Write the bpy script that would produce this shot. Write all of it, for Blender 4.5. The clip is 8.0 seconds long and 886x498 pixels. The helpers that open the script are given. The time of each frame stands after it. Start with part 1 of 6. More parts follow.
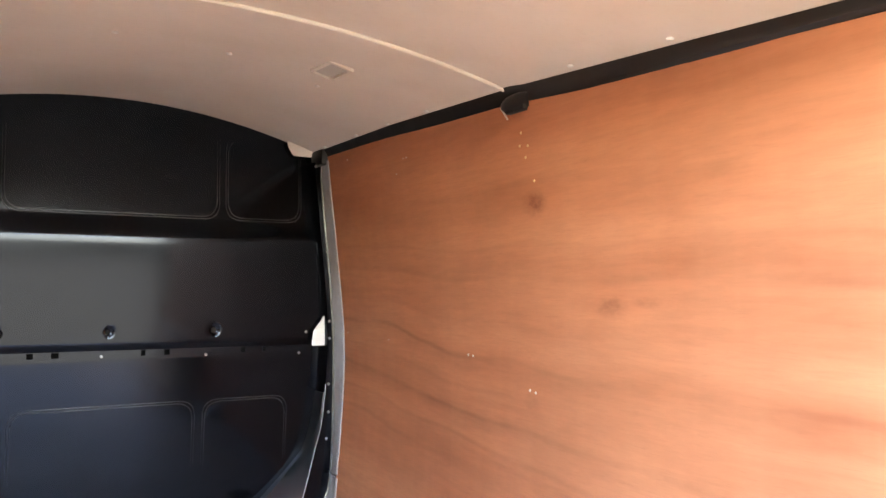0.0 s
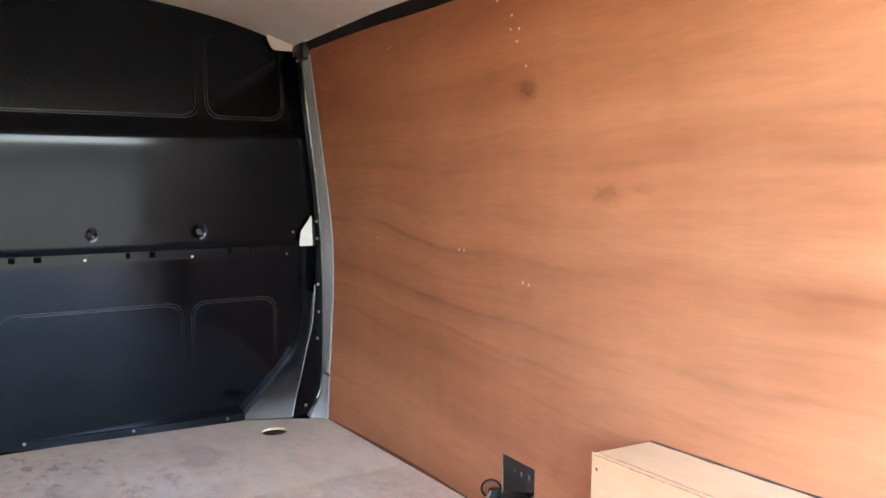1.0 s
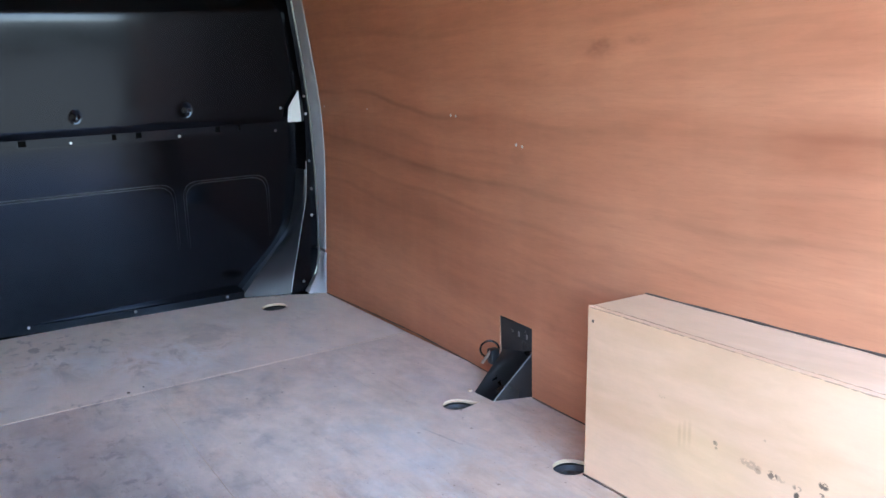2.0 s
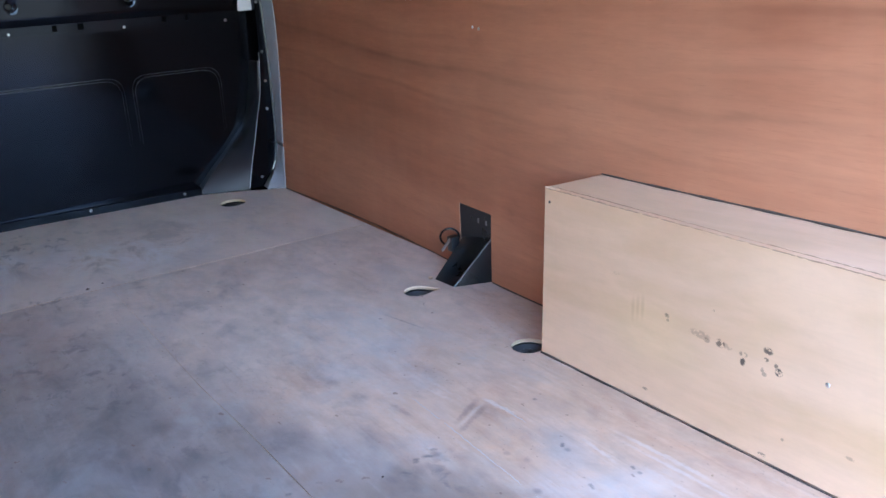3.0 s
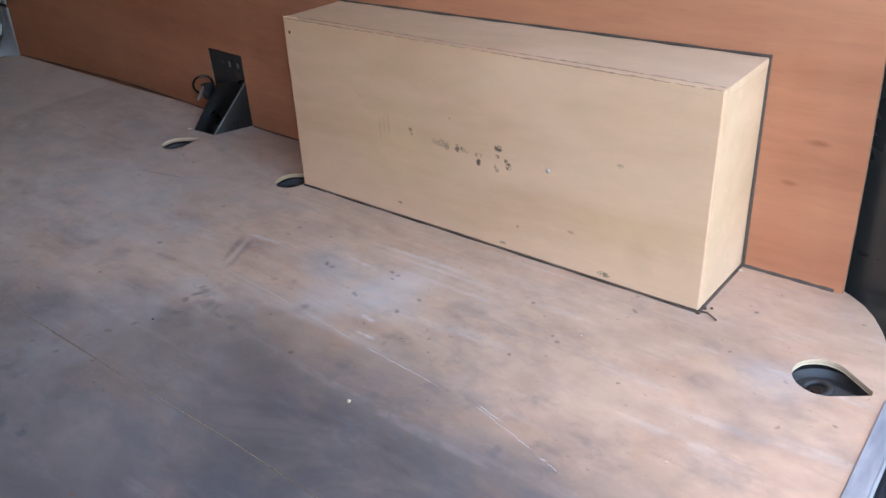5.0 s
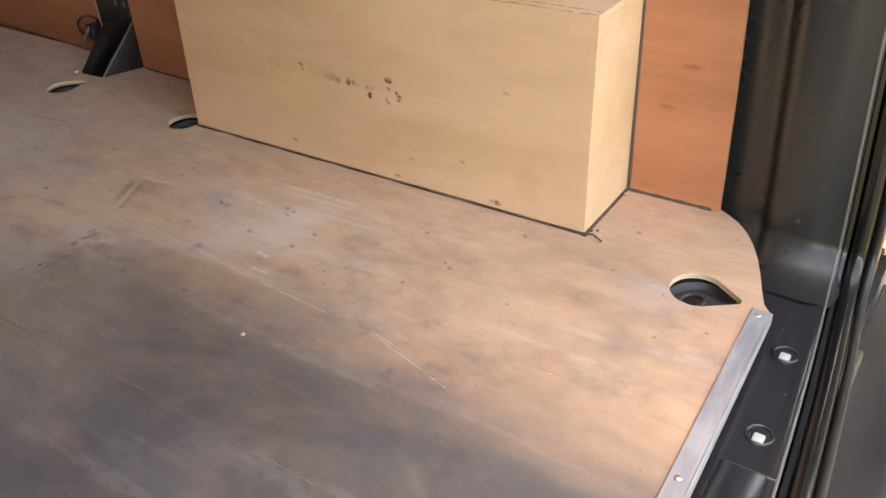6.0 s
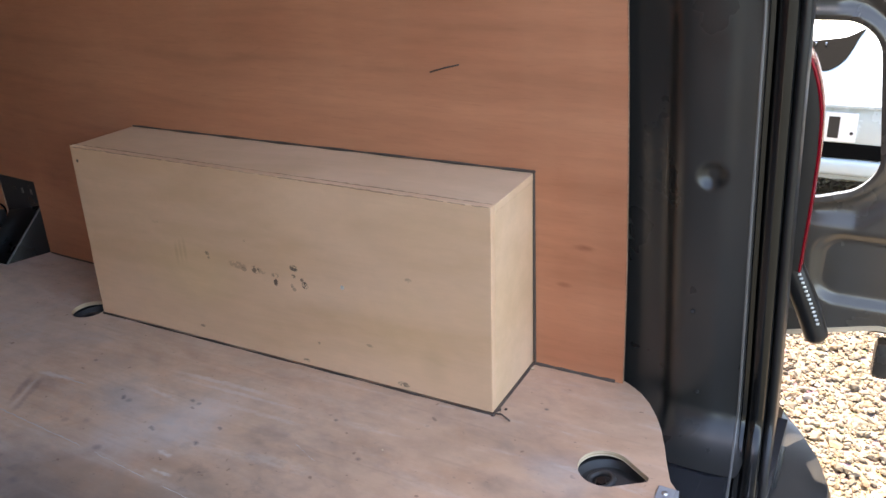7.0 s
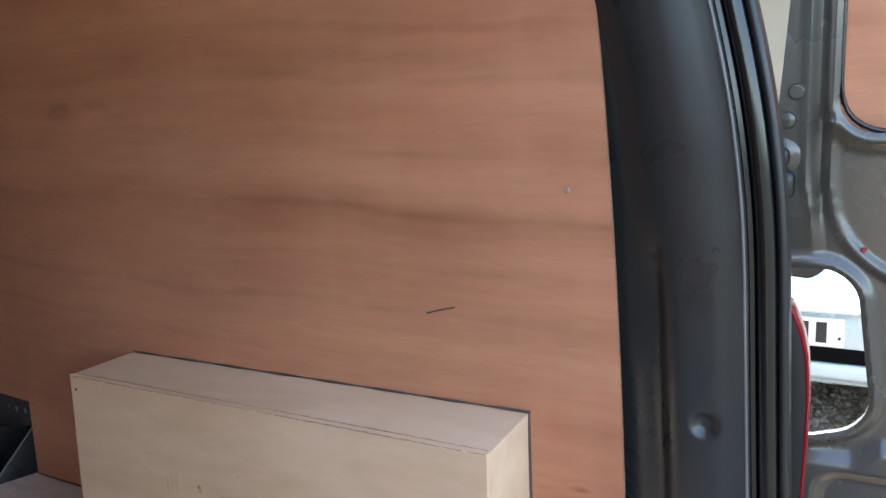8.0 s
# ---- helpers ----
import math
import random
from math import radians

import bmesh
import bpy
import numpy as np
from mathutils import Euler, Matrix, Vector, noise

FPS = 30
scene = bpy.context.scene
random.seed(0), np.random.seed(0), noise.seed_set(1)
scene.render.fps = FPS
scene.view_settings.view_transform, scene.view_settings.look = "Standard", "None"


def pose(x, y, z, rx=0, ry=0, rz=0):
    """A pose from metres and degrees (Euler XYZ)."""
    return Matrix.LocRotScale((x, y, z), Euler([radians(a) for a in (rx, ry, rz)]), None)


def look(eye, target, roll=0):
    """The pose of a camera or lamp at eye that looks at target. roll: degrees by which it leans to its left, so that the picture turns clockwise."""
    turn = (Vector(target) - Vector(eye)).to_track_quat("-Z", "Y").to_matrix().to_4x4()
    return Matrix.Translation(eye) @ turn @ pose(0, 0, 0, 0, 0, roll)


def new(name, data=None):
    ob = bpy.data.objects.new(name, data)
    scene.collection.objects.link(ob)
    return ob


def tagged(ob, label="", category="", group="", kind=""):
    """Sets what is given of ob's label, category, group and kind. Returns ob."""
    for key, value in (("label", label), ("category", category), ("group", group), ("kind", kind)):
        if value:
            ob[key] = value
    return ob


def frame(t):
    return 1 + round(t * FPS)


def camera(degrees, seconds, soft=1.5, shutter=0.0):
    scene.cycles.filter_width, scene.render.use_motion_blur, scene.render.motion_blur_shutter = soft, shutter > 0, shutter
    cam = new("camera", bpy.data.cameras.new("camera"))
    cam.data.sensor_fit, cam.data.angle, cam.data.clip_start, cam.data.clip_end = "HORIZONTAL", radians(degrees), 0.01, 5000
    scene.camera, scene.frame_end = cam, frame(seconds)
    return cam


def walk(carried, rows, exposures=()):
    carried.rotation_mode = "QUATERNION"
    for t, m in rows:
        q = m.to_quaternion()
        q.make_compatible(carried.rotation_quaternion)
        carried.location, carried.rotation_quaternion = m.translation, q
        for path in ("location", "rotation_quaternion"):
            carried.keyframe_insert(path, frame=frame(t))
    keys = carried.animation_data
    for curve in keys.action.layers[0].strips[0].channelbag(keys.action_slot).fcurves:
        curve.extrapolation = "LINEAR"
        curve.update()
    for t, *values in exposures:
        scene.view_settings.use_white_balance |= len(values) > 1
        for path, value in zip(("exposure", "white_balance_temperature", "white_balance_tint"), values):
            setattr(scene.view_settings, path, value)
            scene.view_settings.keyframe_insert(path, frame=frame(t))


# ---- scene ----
cam = camera(56.9, 8.0)
EXPOSURES = [(0, 5.75, 8600, 17), (0.5, 5.7, 8300, 16), (1.0, 5.47, 8300, 13), (1.5, 5.25, 6900, 9), (3.0, 4.5, 6200, 11), (3.5, 4.36, 6400, 12), (4.0, 4.2, 6300, 11), (4.5, 4.06, 6500, 11), (5, 3.7, 7500, 11), (6.3, 3.6, 12500, 18), (6.5, 3.6, 12500, 18), (7, 3.1, 8000, 14), (7.5, 2.9, 7300, 10), (8, 3.35, 6900, 8)]
PATH = [
    (0, (-1.127, 0.077, 0.814), (-0.125, 1.806, 0.912), 0.2),
    (0.5, (-1.118, 0.102, 0.801), (-0.095, 1.821, 0.803), -0.3),
    (1, (-1.108, 0.125, 0.782), (-0.081, 1.835, 0.651), -0.8),
    (1.5, (-1.107, 0.132, 0.769), (-0.087, 1.83, 0.488), -2.0),
    (1.7, (-1.111, 0.132, 0.757), (-0.093, 1.821, 0.424), -2.4),
    (2.8, (-1.101, 0.13, 0.712), (-0.074, 1.733, 0.1), -3.5),
    (3, (-1.101, 0.123, 0.709), (-0.059, 1.701, 0.058), -3.5),
    (3.5, (-1.097, 0.101, 0.693), (-0.021, 1.606, -0.067), -3.6),
    (4, (-1.088, 0.085, 0.678), (0.042, 1.483, -0.197), -4.2),
    (4.5, (-1.086, 0.055, 0.673), (0.136, 1.326, -0.27), -4.5),
    (5, (-1.087, 0.027, 0.673), (0.197, 1.192, -0.324), -4.9),
    (5.2, (-1.085, 0.018, 0.66), (0.219, 1.148, -0.35), -4.5),
    (6.3, (-1.077, -0.043, 0.656), (0.281, 0.896, -0.473), -3.8),
    (6.5, (-1.061, -0.054, 0.673), (0.336, 0.878, -0.414), -4.0),
    (7, (-1.044, -0.046, 0.713), (0.534, 0.866, -0.11), -3.5),
    (7.5, (-1.034, -0.057, 0.752), (0.65, 0.883, 0.224), -3.1),
    (8, (-1.042, -0.046, 0.806), (0.673, 0.897, 0.395), -3.0),
]
walk(cam, [(t, look(eye, aim, roll)) for t, eye, aim, roll in PATH], EXPOSURES)


# ---- world and sun ----
SUN_HEADING, SUN_HEIGHT = 68.0, 65.0
world = bpy.data.worlds.new("sky")
scene.world = world
world.use_nodes = True
wn = world.node_tree
sky = wn.nodes.new("ShaderNodeTexSky")
sky.sky_type, sky.sun_disc = "NISHITA", False
sky.sun_elevation, sky.sun_rotation = radians(SUN_HEIGHT), radians(SUN_HEADING)
wn.links.new(sky.outputs[0], wn.nodes["Background"].inputs[0])
wn.nodes["Background"].inputs[1].default_value = 0.15

sun_data = bpy.data.lights.new("sun", "SUN")
sun_data.energy, sun_data.angle, sun_data.color = 3.0, radians(0.55), (1.0, 0.93, 0.84)
sun_lamp = new("sun", sun_data)
_h, _e = radians(SUN_HEADING), radians(SUN_HEIGHT)
sun_lamp.matrix_world = look((8 * math.sin(_h) * math.cos(_e), 8 * math.cos(_h) * math.cos(_e), 8 * math.sin(_e)), (0, 0, 0))


# ---- material helpers ----
class Mat:
    """A node material with short calls for the nodes that are used here."""

    def __init__(self, name, color=(0.5, 0.5, 0.5), rough=0.5, metal=0.0, coat=0.0, spec=0.5):
        self.m = bpy.data.materials.new(name)
        self.m.use_nodes = True
        self.t = self.m.node_tree
        self.b = self.t.nodes["Principled BSDF"]
        self.b.inputs["Base Color"].default_value = (*color, 1)
        self.b.inputs["Roughness"].default_value = rough
        self.b.inputs["Metallic"].default_value = metal
        self.b.inputs["Coat Weight"].default_value = coat
        self.b.inputs["Coat Roughness"].default_value = 0.15
        self.b.inputs["Specular IOR Level"].default_value = spec
        self.pos = self.node("ShaderNodeTexCoord").outputs["Object"]

    def node(self, kind):
        return self.t.nodes.new(kind)

    def put(self, socket, value):
        if isinstance(value, bpy.types.NodeSocket):
            self.t.links.new(value, socket)
        elif isinstance(value, tuple) and len(value) == 3 and len(socket.default_value) == 4:
            socket.default_value = (*value, 1)
        else:
            socket.default_value = value

    def math(self, op, a, b=0.0, clamp=False):
        n = self.node("ShaderNodeMath")
        n.operation, n.use_clamp = op, clamp
        self.put(n.inputs[0], a)
        self.put(n.inputs[1], b)
        return n.outputs[0]

    def scaled(self, vec, by):
        n = self.node("ShaderNodeVectorMath")
        n.operation = "MULTIPLY"
        self.put(n.inputs[0], vec)
        n.inputs[1].default_value = by
        return n.outputs[0]

    def added(self, vec, other):
        n = self.node("ShaderNodeVectorMath")
        n.operation = "ADD"
        self.put(n.inputs[0], vec)
        self.put(n.inputs[1], other)
        return n.outputs[0]

    def noise(self, scale, detail=3.0, vec=None, rough=0.55, distort=0.0, color=False):
        n = self.node("ShaderNodeTexNoise")
        n.inputs["Scale"].default_value = 1.0
        n.inputs["Detail"].default_value, n.inputs["Roughness"].default_value = detail, rough
        n.inputs["Distortion"].default_value = distort
        self.put(n.inputs["Vector"], self.scaled(vec or self.pos, scale if isinstance(scale, tuple) else (scale,) * 3))
        return n.outputs["Color" if color else "Fac"]

    def ramp(self, fac, lo, hi, a=0.0, b=1.0, smooth=True):
        n = self.node("ShaderNodeMapRange")
        n.interpolation_type = "SMOOTHSTEP" if smooth else "LINEAR"
        self.put(n.inputs["Value"], fac)
        for key, v in (("From Min", lo), ("From Max", hi), ("To Min", a), ("To Max", b)):
            n.inputs[key].default_value = v
        return n.outputs[0]

    def mix(self, fac, a, b, blend="MIX"):
        n = self.node("ShaderNodeMix")
        n.data_type, n.blend_type = "RGBA", blend
        self.put(n.inputs[0], fac)
        self.put(n.inputs[6], a)
        self.put(n.inputs[7], b)
        return n.outputs[2]

    def spot(self, centre, radius, squash=(1, 1, 1), inner=0.3):
        """1 at the centre, 0 past the radius; squash stretches the spot along an axis (smaller is longer)."""
        n = self.node("ShaderNodeVectorMath")
        n.operation = "DISTANCE"
        self.put(n.inputs[0], self.scaled(self.pos, squash))
        n.inputs[1].default_value = [c * s for c, s in zip(centre, squash)]
        return self.ramp(n.outputs["Value"], radius * inner, radius, 1.0, 0.0)

    def stroke(self, ax, ay, bx, by, width, ragged):
        """1 along a soft-ended line on the floor, 0 past its width."""
        length = math.hypot(bx - ax, by - ay)
        ux, uy = (bx - ax) / length, (by - ay) / length
        px, py = self.math("SUBTRACT", self.axis("X"), ax), self.math("SUBTRACT", self.axis("Y"), ay)
        along = self.math("ADD", self.math("MULTIPLY", px, ux), self.math("MULTIPLY", py, uy))
        off = self.math("ABSOLUTE", self.math("SUBTRACT", self.math("MULTIPLY", py, ux), self.math("MULTIPLY", px, uy)))
        past = self.math("ABSOLUTE", self.math("SUBTRACT", along, length / 2))
        return self.math("MULTIPLY", self.ramp(self.math("ADD", off, self.math("MULTIPLY", ragged, 2.2 * width)), 0.1 * width, 1.25 * width, 1.0, 0.0), self.ramp(past, length * 0.22, length * 0.58, 1.0, 0.0))

    def mottle(self, c, scale, low, high, detail=5.0):
        """Uneven tone: the colour times a soft noise."""
        f = self.ramp(self.noise(scale, detail, rough=0.65, distort=0.3), 0.32, 0.68, low, high)
        tone = self.node("ShaderNodeCombineXYZ")
        for i in range(3):
            self.put(tone.inputs[i], f)
        return self.mix(1.0, c, tone.outputs[0], "MULTIPLY")

    def axis(self, which):
        n = self.node("ShaderNodeSeparateXYZ")
        self.put(n.inputs[0], self.pos)
        return n.outputs["XYZ".index(which)]

    def color(self, v):
        self.put(self.b.inputs["Base Color"], v)
        return self

    def rough(self, v):
        self.put(self.b.inputs["Roughness"], v)
        return self

    def bump(self, height, strength=0.3, distance=0.002):
        n = self.node("ShaderNodeBump")
        n.inputs["Strength"].default_value, n.inputs["Distance"].default_value = strength, distance
        self.put(n.inputs["Height"], height)
        self.put(self.b.inputs["Normal"], n.outputs[0])
        return self

    def island(self):
        return self.node("ShaderNodeNewGeometry").outputs["Random Per Island"]


def red_ply():
    """Red-brown far eastern plywood, grain along y, with a few long dark streaks."""
    k = Mat("red_plywood", rough=0.5, spec=0.3)
    y, z = k.axis("Y"), k.axis("Z")
    warp = k.noise((0, 0.8, 1.3), 2.0)
    wob = k.math("MULTIPLY", k.math("SUBTRACT", warp, 0.5), 0.16)
    fall = k.math("ADD", k.math("SUBTRACT", z, k.math("MULTIPLY", y, 0.045)), wob)
    flow = k.node("ShaderNodeCombineXYZ")
    k.put(flow.inputs[1], k.math("MULTIPLY", y, 0.5))
    k.put(flow.inputs[2], k.math("MULTIPLY", fall, 9.0))
    band = k.noise(1.0, 3.0, vec=flow.outputs[0], rough=0.5)
    fine = k.noise((30, 9, 160), 4.0, rough=0.65)
    patch = k.noise((1.0, 1.1, 1.5), 3.0)
    c = k.mix(k.ramp(band, 0.28, 0.72), (0.42, 0.160, 0.084), (0.585, 0.255, 0.142))
    rag = k.math("MULTIPLY", k.math("SUBTRACT", k.noise((0, 3.0, 9.0), 3.0, rough=0.5), 0.5), 0.030)
    thin = k.noise((0, 2.2, 5.0), 3.0)
    for level, width, dark in ((0.775, 0.014, 0.34), (0.789, 0.034, 0.18), (0.845, 0.011, 0.28), (0.585, 0.011, 0.66), (0.572, 0.045, 0.34), (0.435, 0.012, 0.66), (0.424, 0.050, 0.34), (0.355, 0.012, 0.32), (0.98, 0.016, 0.20), (0.67, 0.012, 0.22), (0.505, 0.010, 0.20), (1.12, 0.02, 0.20), (0.27, 0.014, 0.25)):
        off = k.math("ABSOLUTE", k.math("SUBTRACT", k.math("ADD", fall, rag), level))
        f = k.math("MULTIPLY", k.ramp(off, 0.0, width, 1.0, 0.0), k.ramp(thin, 0.34, 0.62, 0.25, 1.0))
        c = k.mix(k.math("MULTIPLY", f, dark * 0.75), c, (0.20, 0.068, 0.034))
    c = k.mix(k.ramp(patch, 0.35, 0.72, 0.0, 0.45), c, (0.61, 0.29, 0.165))
    c = k.mix(k.ramp(k.noise((0, 1.6, 4.0), 3.0, rough=0.6), 0.44, 0.74, 0.0, 0.26), c, (0.31, 0.125, 0.068))
    c = k.mix(k.ramp(fine, 0.42, 0.74, 0.0, 0.13), c, (0.33, 0.13, 0.065))
    pore = k.ramp(k.noise((40, 26, 420), 2.0), 0.62, 0.72)
    c = k.mix(k.math("MULTIPLY", pore, 0.12), c, (0.24, 0.085, 0.042))
    peel = k.noise((0, 16.0, 0.8), 2.0)
    c = k.mix(k.ramp(peel, 0.4, 0.75, 0.0, 0.10), c, (0.62, 0.33, 0.19))
    mottled = k.ramp(k.noise((40, 30, 60), 3.0), 0.3, 0.7, 0.35, 1.0)
    for cen, rad, sq, dark in (((0, 1.600, 1.013), 0.042, (0, 0.7, 1), 0.8), ((0, 1.345, 0.779), 0.030, (0, 0.45, 1), 0.6),
                               ((0, 1.24, 0.79), 0.016, (0, 0.3, 1), 0.35), ((0, 0.315, 0.215), 0.007, (0, 0.30, 1), 0.7),
                               ((0, 0.345, 0.15), 0.006, (0, 0.35, 1), 0.7), ((0, 1.62, 0.55), 0.03, (0, 0.8, 1), 0.25),
                               ((0, 1.47, 0.19), 0.05, (0, 0.8, 1), 0.25)):
        k_fac = k.math("MULTIPLY", k.math("MULTIPLY", k.spot(cen, rad, sq, 0.1), mottled), dark)
        c = k.mix(k_fac, c, (0.17, 0.050, 0.026))
    c = k.mottle(c, (1, 2.4, 7), 0.94, 1.05)
    c = k.mottle(c, (1, 9, 60), 0.95, 1.035)
    c = k.mix(1.0, c, (0.91, 0.855, 0.825), "MULTIPLY")
    k.color(c)
    k.rough(k.ramp(band, 0.2, 0.8, 0.46, 0.6))
    return k.bump(fine, 0.10, 0.0006).m


def pale_ply(name, tint=(0.70, 0.50, 0.30), marks=False):
    """Birch-faced plywood, grain along y."""
    k = Mat(name, rough=0.55)
    warp = k.noise((1.2, 0.8, 1.4), 2.0)
    bent = k.added(k.scaled(k.pos, (9, 1.2, 9)), k.scaled(warp, (3.0, 2.0, 3.0)))
    band = k.noise(1.0, 4.0, vec=bent)
    fine = k.noise((240, 8, 240), 3.0)
    dark = tuple(v * f for v, f in zip(tint, (0.86, 0.83, 0.76)))
    c = k.mix(k.ramp(band, 0.3, 0.7), dark, tint)
    c = k.mix(k.ramp(fine, 0.4, 0.75, 0.0, 0.10), c, tuple(v * 0.75 for v in tint))
    c = k.mix(k.ramp(k.noise(5.0, 3.0), 0.5, 0.8, 0.0, 0.25), c, (0.62, 0.40, 0.20))
    if marks:
        speck = k.ramp(k.noise(140.0, 3.0), 0.40, 0.52)
        for y, z, r, sq, d in ((0.852, 0.160, 0.008, 0.35, 0.35), (0.838, 0.155, 0.005, 0.7, 0.45), (0.814, 0.158, 0.008, 0.8, 0.85), (0.803, 0.157, 0.006, 0.5, 0.30),
                               (0.774, 0.155, 0.005, 0.6, 0.6), (0.774, 0.143, 0.0075, 1.4, 1.0), (0.735, 0.174, 0.0065, 0.7, 0.95), (0.737, 0.160, 0.004, 0.8, 0.8), (0.716, 0.148, 0.0075, 1.0, 1.0), (0.721, 0.156, 0.004, 1.0, 0.8),
                               (0.742, 0.143, 0.005, 1.2, 0.5), (0.738, 0.137, 0.004, 0.8, 0.5), (0.527, 0.191, 0.004, 0.6, 0.40), (0.545, 0.013, 0.005, 0.4, 0.8), (0.602, 0.067, 0.003, 0.25, 0.4), (0.729, 0.012, 0.004, 0.5, 0.7),
                               (0.915, 0.170, 0.005, 0.9, 0.8), (0.913, 0.163, 0.003, 0.9, 0.6), (1.024, 0.211, 0.003, 0.4, 0.4), (0.83, 0.205, 0.003, 1.0, 0.4), (0.95, 0.028, 0.003, 0.4, 0.6), (0.70, 0.05, 0.003, 1.0, 0.5)):
            f = k.math("MULTIPLY", k.spot((0, y, z), r, (0, sq, 1), 0.6), speck)
            c = k.mix(k.math("MULTIPLY", f, d * 0.9), c, (0.040, 0.028, 0.022))
        for y, z in ((0.975, 0.165), (0.985, 0.160), (0.965, 0.168)):
            c = k.mix(k.math("MULTIPLY", k.spot((0, y, z), 0.03, (0, 5.0, 1), 0.1), 0.28), c, (0.30, 0.18, 0.10))
        c = k.mix(k.math("MULTIPLY", k.spot((0, 0.490, 0.062), 0.045, (0, 1.3, 1), 0.1), 0.22), c, (0.33, 0.22, 0.13))
        f = k.math("MULTIPLY", k.spot((0, 0.95, 0.13), 0.09, (0, 0.6, 1), 0.2), 0.16)
        c = k.mix(f, c, (0.62, 0.45, 0.17))
    c = k.mottle(c, (7, 5, 7), 0.96, 1.03)
    c = k.mottle(c, (40, 14, 40), 0.97, 1.02)
    k.color(c)
    return k.bump(fine, 0.1, 0.0006).m


def floor_ply():
    """Trodden plywood floor: warm tan where it is clean, blue-grey and brown where it is dirty, darker towards the rear
    and far side, paler towards the bulkhead, grain along y.
    """
    k = Mat("dirty_plywood", rough=0.42)
    fine = k.noise((210, 9, 1), 3.0)
    streak = k.noise((26, 2.4, 1), 5.0, rough=0.65, distort=0.4)
    big = k.noise((1.7, 1.2, 1.0), 4.0, rough=0.6, distort=0.5)
    mid = k.noise((8, 4.5, 1), 5.0, rough=0.65, distort=0.8)
    small = k.noise((48, 28, 1), 4.0, rough=0.65)
    x, y = k.axis("X"), k.axis("Y")
    c = k.mix(k.ramp(streak, 0.32, 0.68), (0.57, 0.375, 0.255), (0.63, 0.445, 0.325))
    c = k.mix(k.ramp(mid, 0.45, 0.72, 0.0, 0.5), c, (0.53, 0.285, 0.16))
    c = k.mix(k.ramp(fine, 0.38, 0.78, 0.0, 0.06), c, (0.38, 0.24, 0.15))
    fresh = k.math("MULTIPLY", k.ramp(y, 0.25, 0.95, 0.6, 0.0), k.ramp(streak, 0.30, 0.62, 0.45, 1.0))
    c = k.mix(fresh, c, (0.55, 0.31, 0.19))
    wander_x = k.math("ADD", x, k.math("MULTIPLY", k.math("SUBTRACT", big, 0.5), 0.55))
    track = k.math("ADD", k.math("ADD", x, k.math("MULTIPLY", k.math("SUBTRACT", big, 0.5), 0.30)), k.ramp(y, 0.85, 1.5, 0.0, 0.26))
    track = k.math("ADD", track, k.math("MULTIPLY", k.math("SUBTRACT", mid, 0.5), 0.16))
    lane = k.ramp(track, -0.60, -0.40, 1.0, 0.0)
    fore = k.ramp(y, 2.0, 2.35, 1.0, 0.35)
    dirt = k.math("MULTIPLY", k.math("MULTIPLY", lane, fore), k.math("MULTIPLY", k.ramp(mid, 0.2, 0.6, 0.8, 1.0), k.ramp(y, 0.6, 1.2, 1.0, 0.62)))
    # Lane colour, darker towards the rear.
    lane_tone = k.mix(k.ramp(y, 0.75, 1.45), (0.060, 0.060, 0.064), (0.31, 0.295, 0.305))
    c = k.mix(k.math("MULTIPLY", dirt, 0.95), c, lane_tone)
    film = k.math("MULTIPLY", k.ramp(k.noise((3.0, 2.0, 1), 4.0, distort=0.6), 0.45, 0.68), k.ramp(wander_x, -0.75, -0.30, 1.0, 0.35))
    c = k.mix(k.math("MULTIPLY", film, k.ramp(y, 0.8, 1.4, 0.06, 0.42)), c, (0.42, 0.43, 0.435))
    # Paler towards the bulkhead.
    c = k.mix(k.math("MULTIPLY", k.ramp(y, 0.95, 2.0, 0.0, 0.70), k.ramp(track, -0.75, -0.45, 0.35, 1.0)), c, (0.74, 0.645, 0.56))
    soft = k.noise((11, 6.5, 1), 6.0, rough=0.6, distort=0.3)
    cool = k.noise((7, 5, 1), 5.0, rough=0.7, distort=0.2, vec=k.added(k.pos, (3.7, 1.1, 0.0)))
    c = k.mix(k.math("MULTIPLY", k.ramp(cool, 0.46, 0.74), k.ramp(x, -0.30, -0.12, 0.42, 0.14)), c, k.mix(k.ramp(y, 0.75, 1.35), (0.12, 0.13, 0.14), (0.51, 0.52, 0.512)))
    warm = k.noise((9, 4, 1), 5.0, rough=0.7, distort=0.3, vec=k.added(k.pos, (9.2, 5.3, 0.0)))
    c = k.mix(k.ramp(warm, 0.48, 0.72, 0.0, 0.30), c, (0.40, 0.24, 0.165))
    # Darker towards the far side, most of all at the rear.
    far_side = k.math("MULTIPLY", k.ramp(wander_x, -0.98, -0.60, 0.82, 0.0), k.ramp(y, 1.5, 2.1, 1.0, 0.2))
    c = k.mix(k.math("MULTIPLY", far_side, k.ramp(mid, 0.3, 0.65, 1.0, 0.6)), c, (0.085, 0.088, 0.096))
    blot = k.math("MULTIPLY", k.ramp(soft, 0.50, 0.72), k.ramp(small, 0.25, 0.7, 0.55, 1.0))
    c = k.mix(k.math("MULTIPLY", blot, k.ramp(x, -0.6, -0.4, 0.50, 0.20)), c, (0.092, 0.096, 0.102))
    rub = k.math("MULTIPLY", k.ramp(k.noise((26, 2.6, 1), 5.0, distort=0.5), 0.54, 0.68), k.ramp(small, 0.35, 0.6))
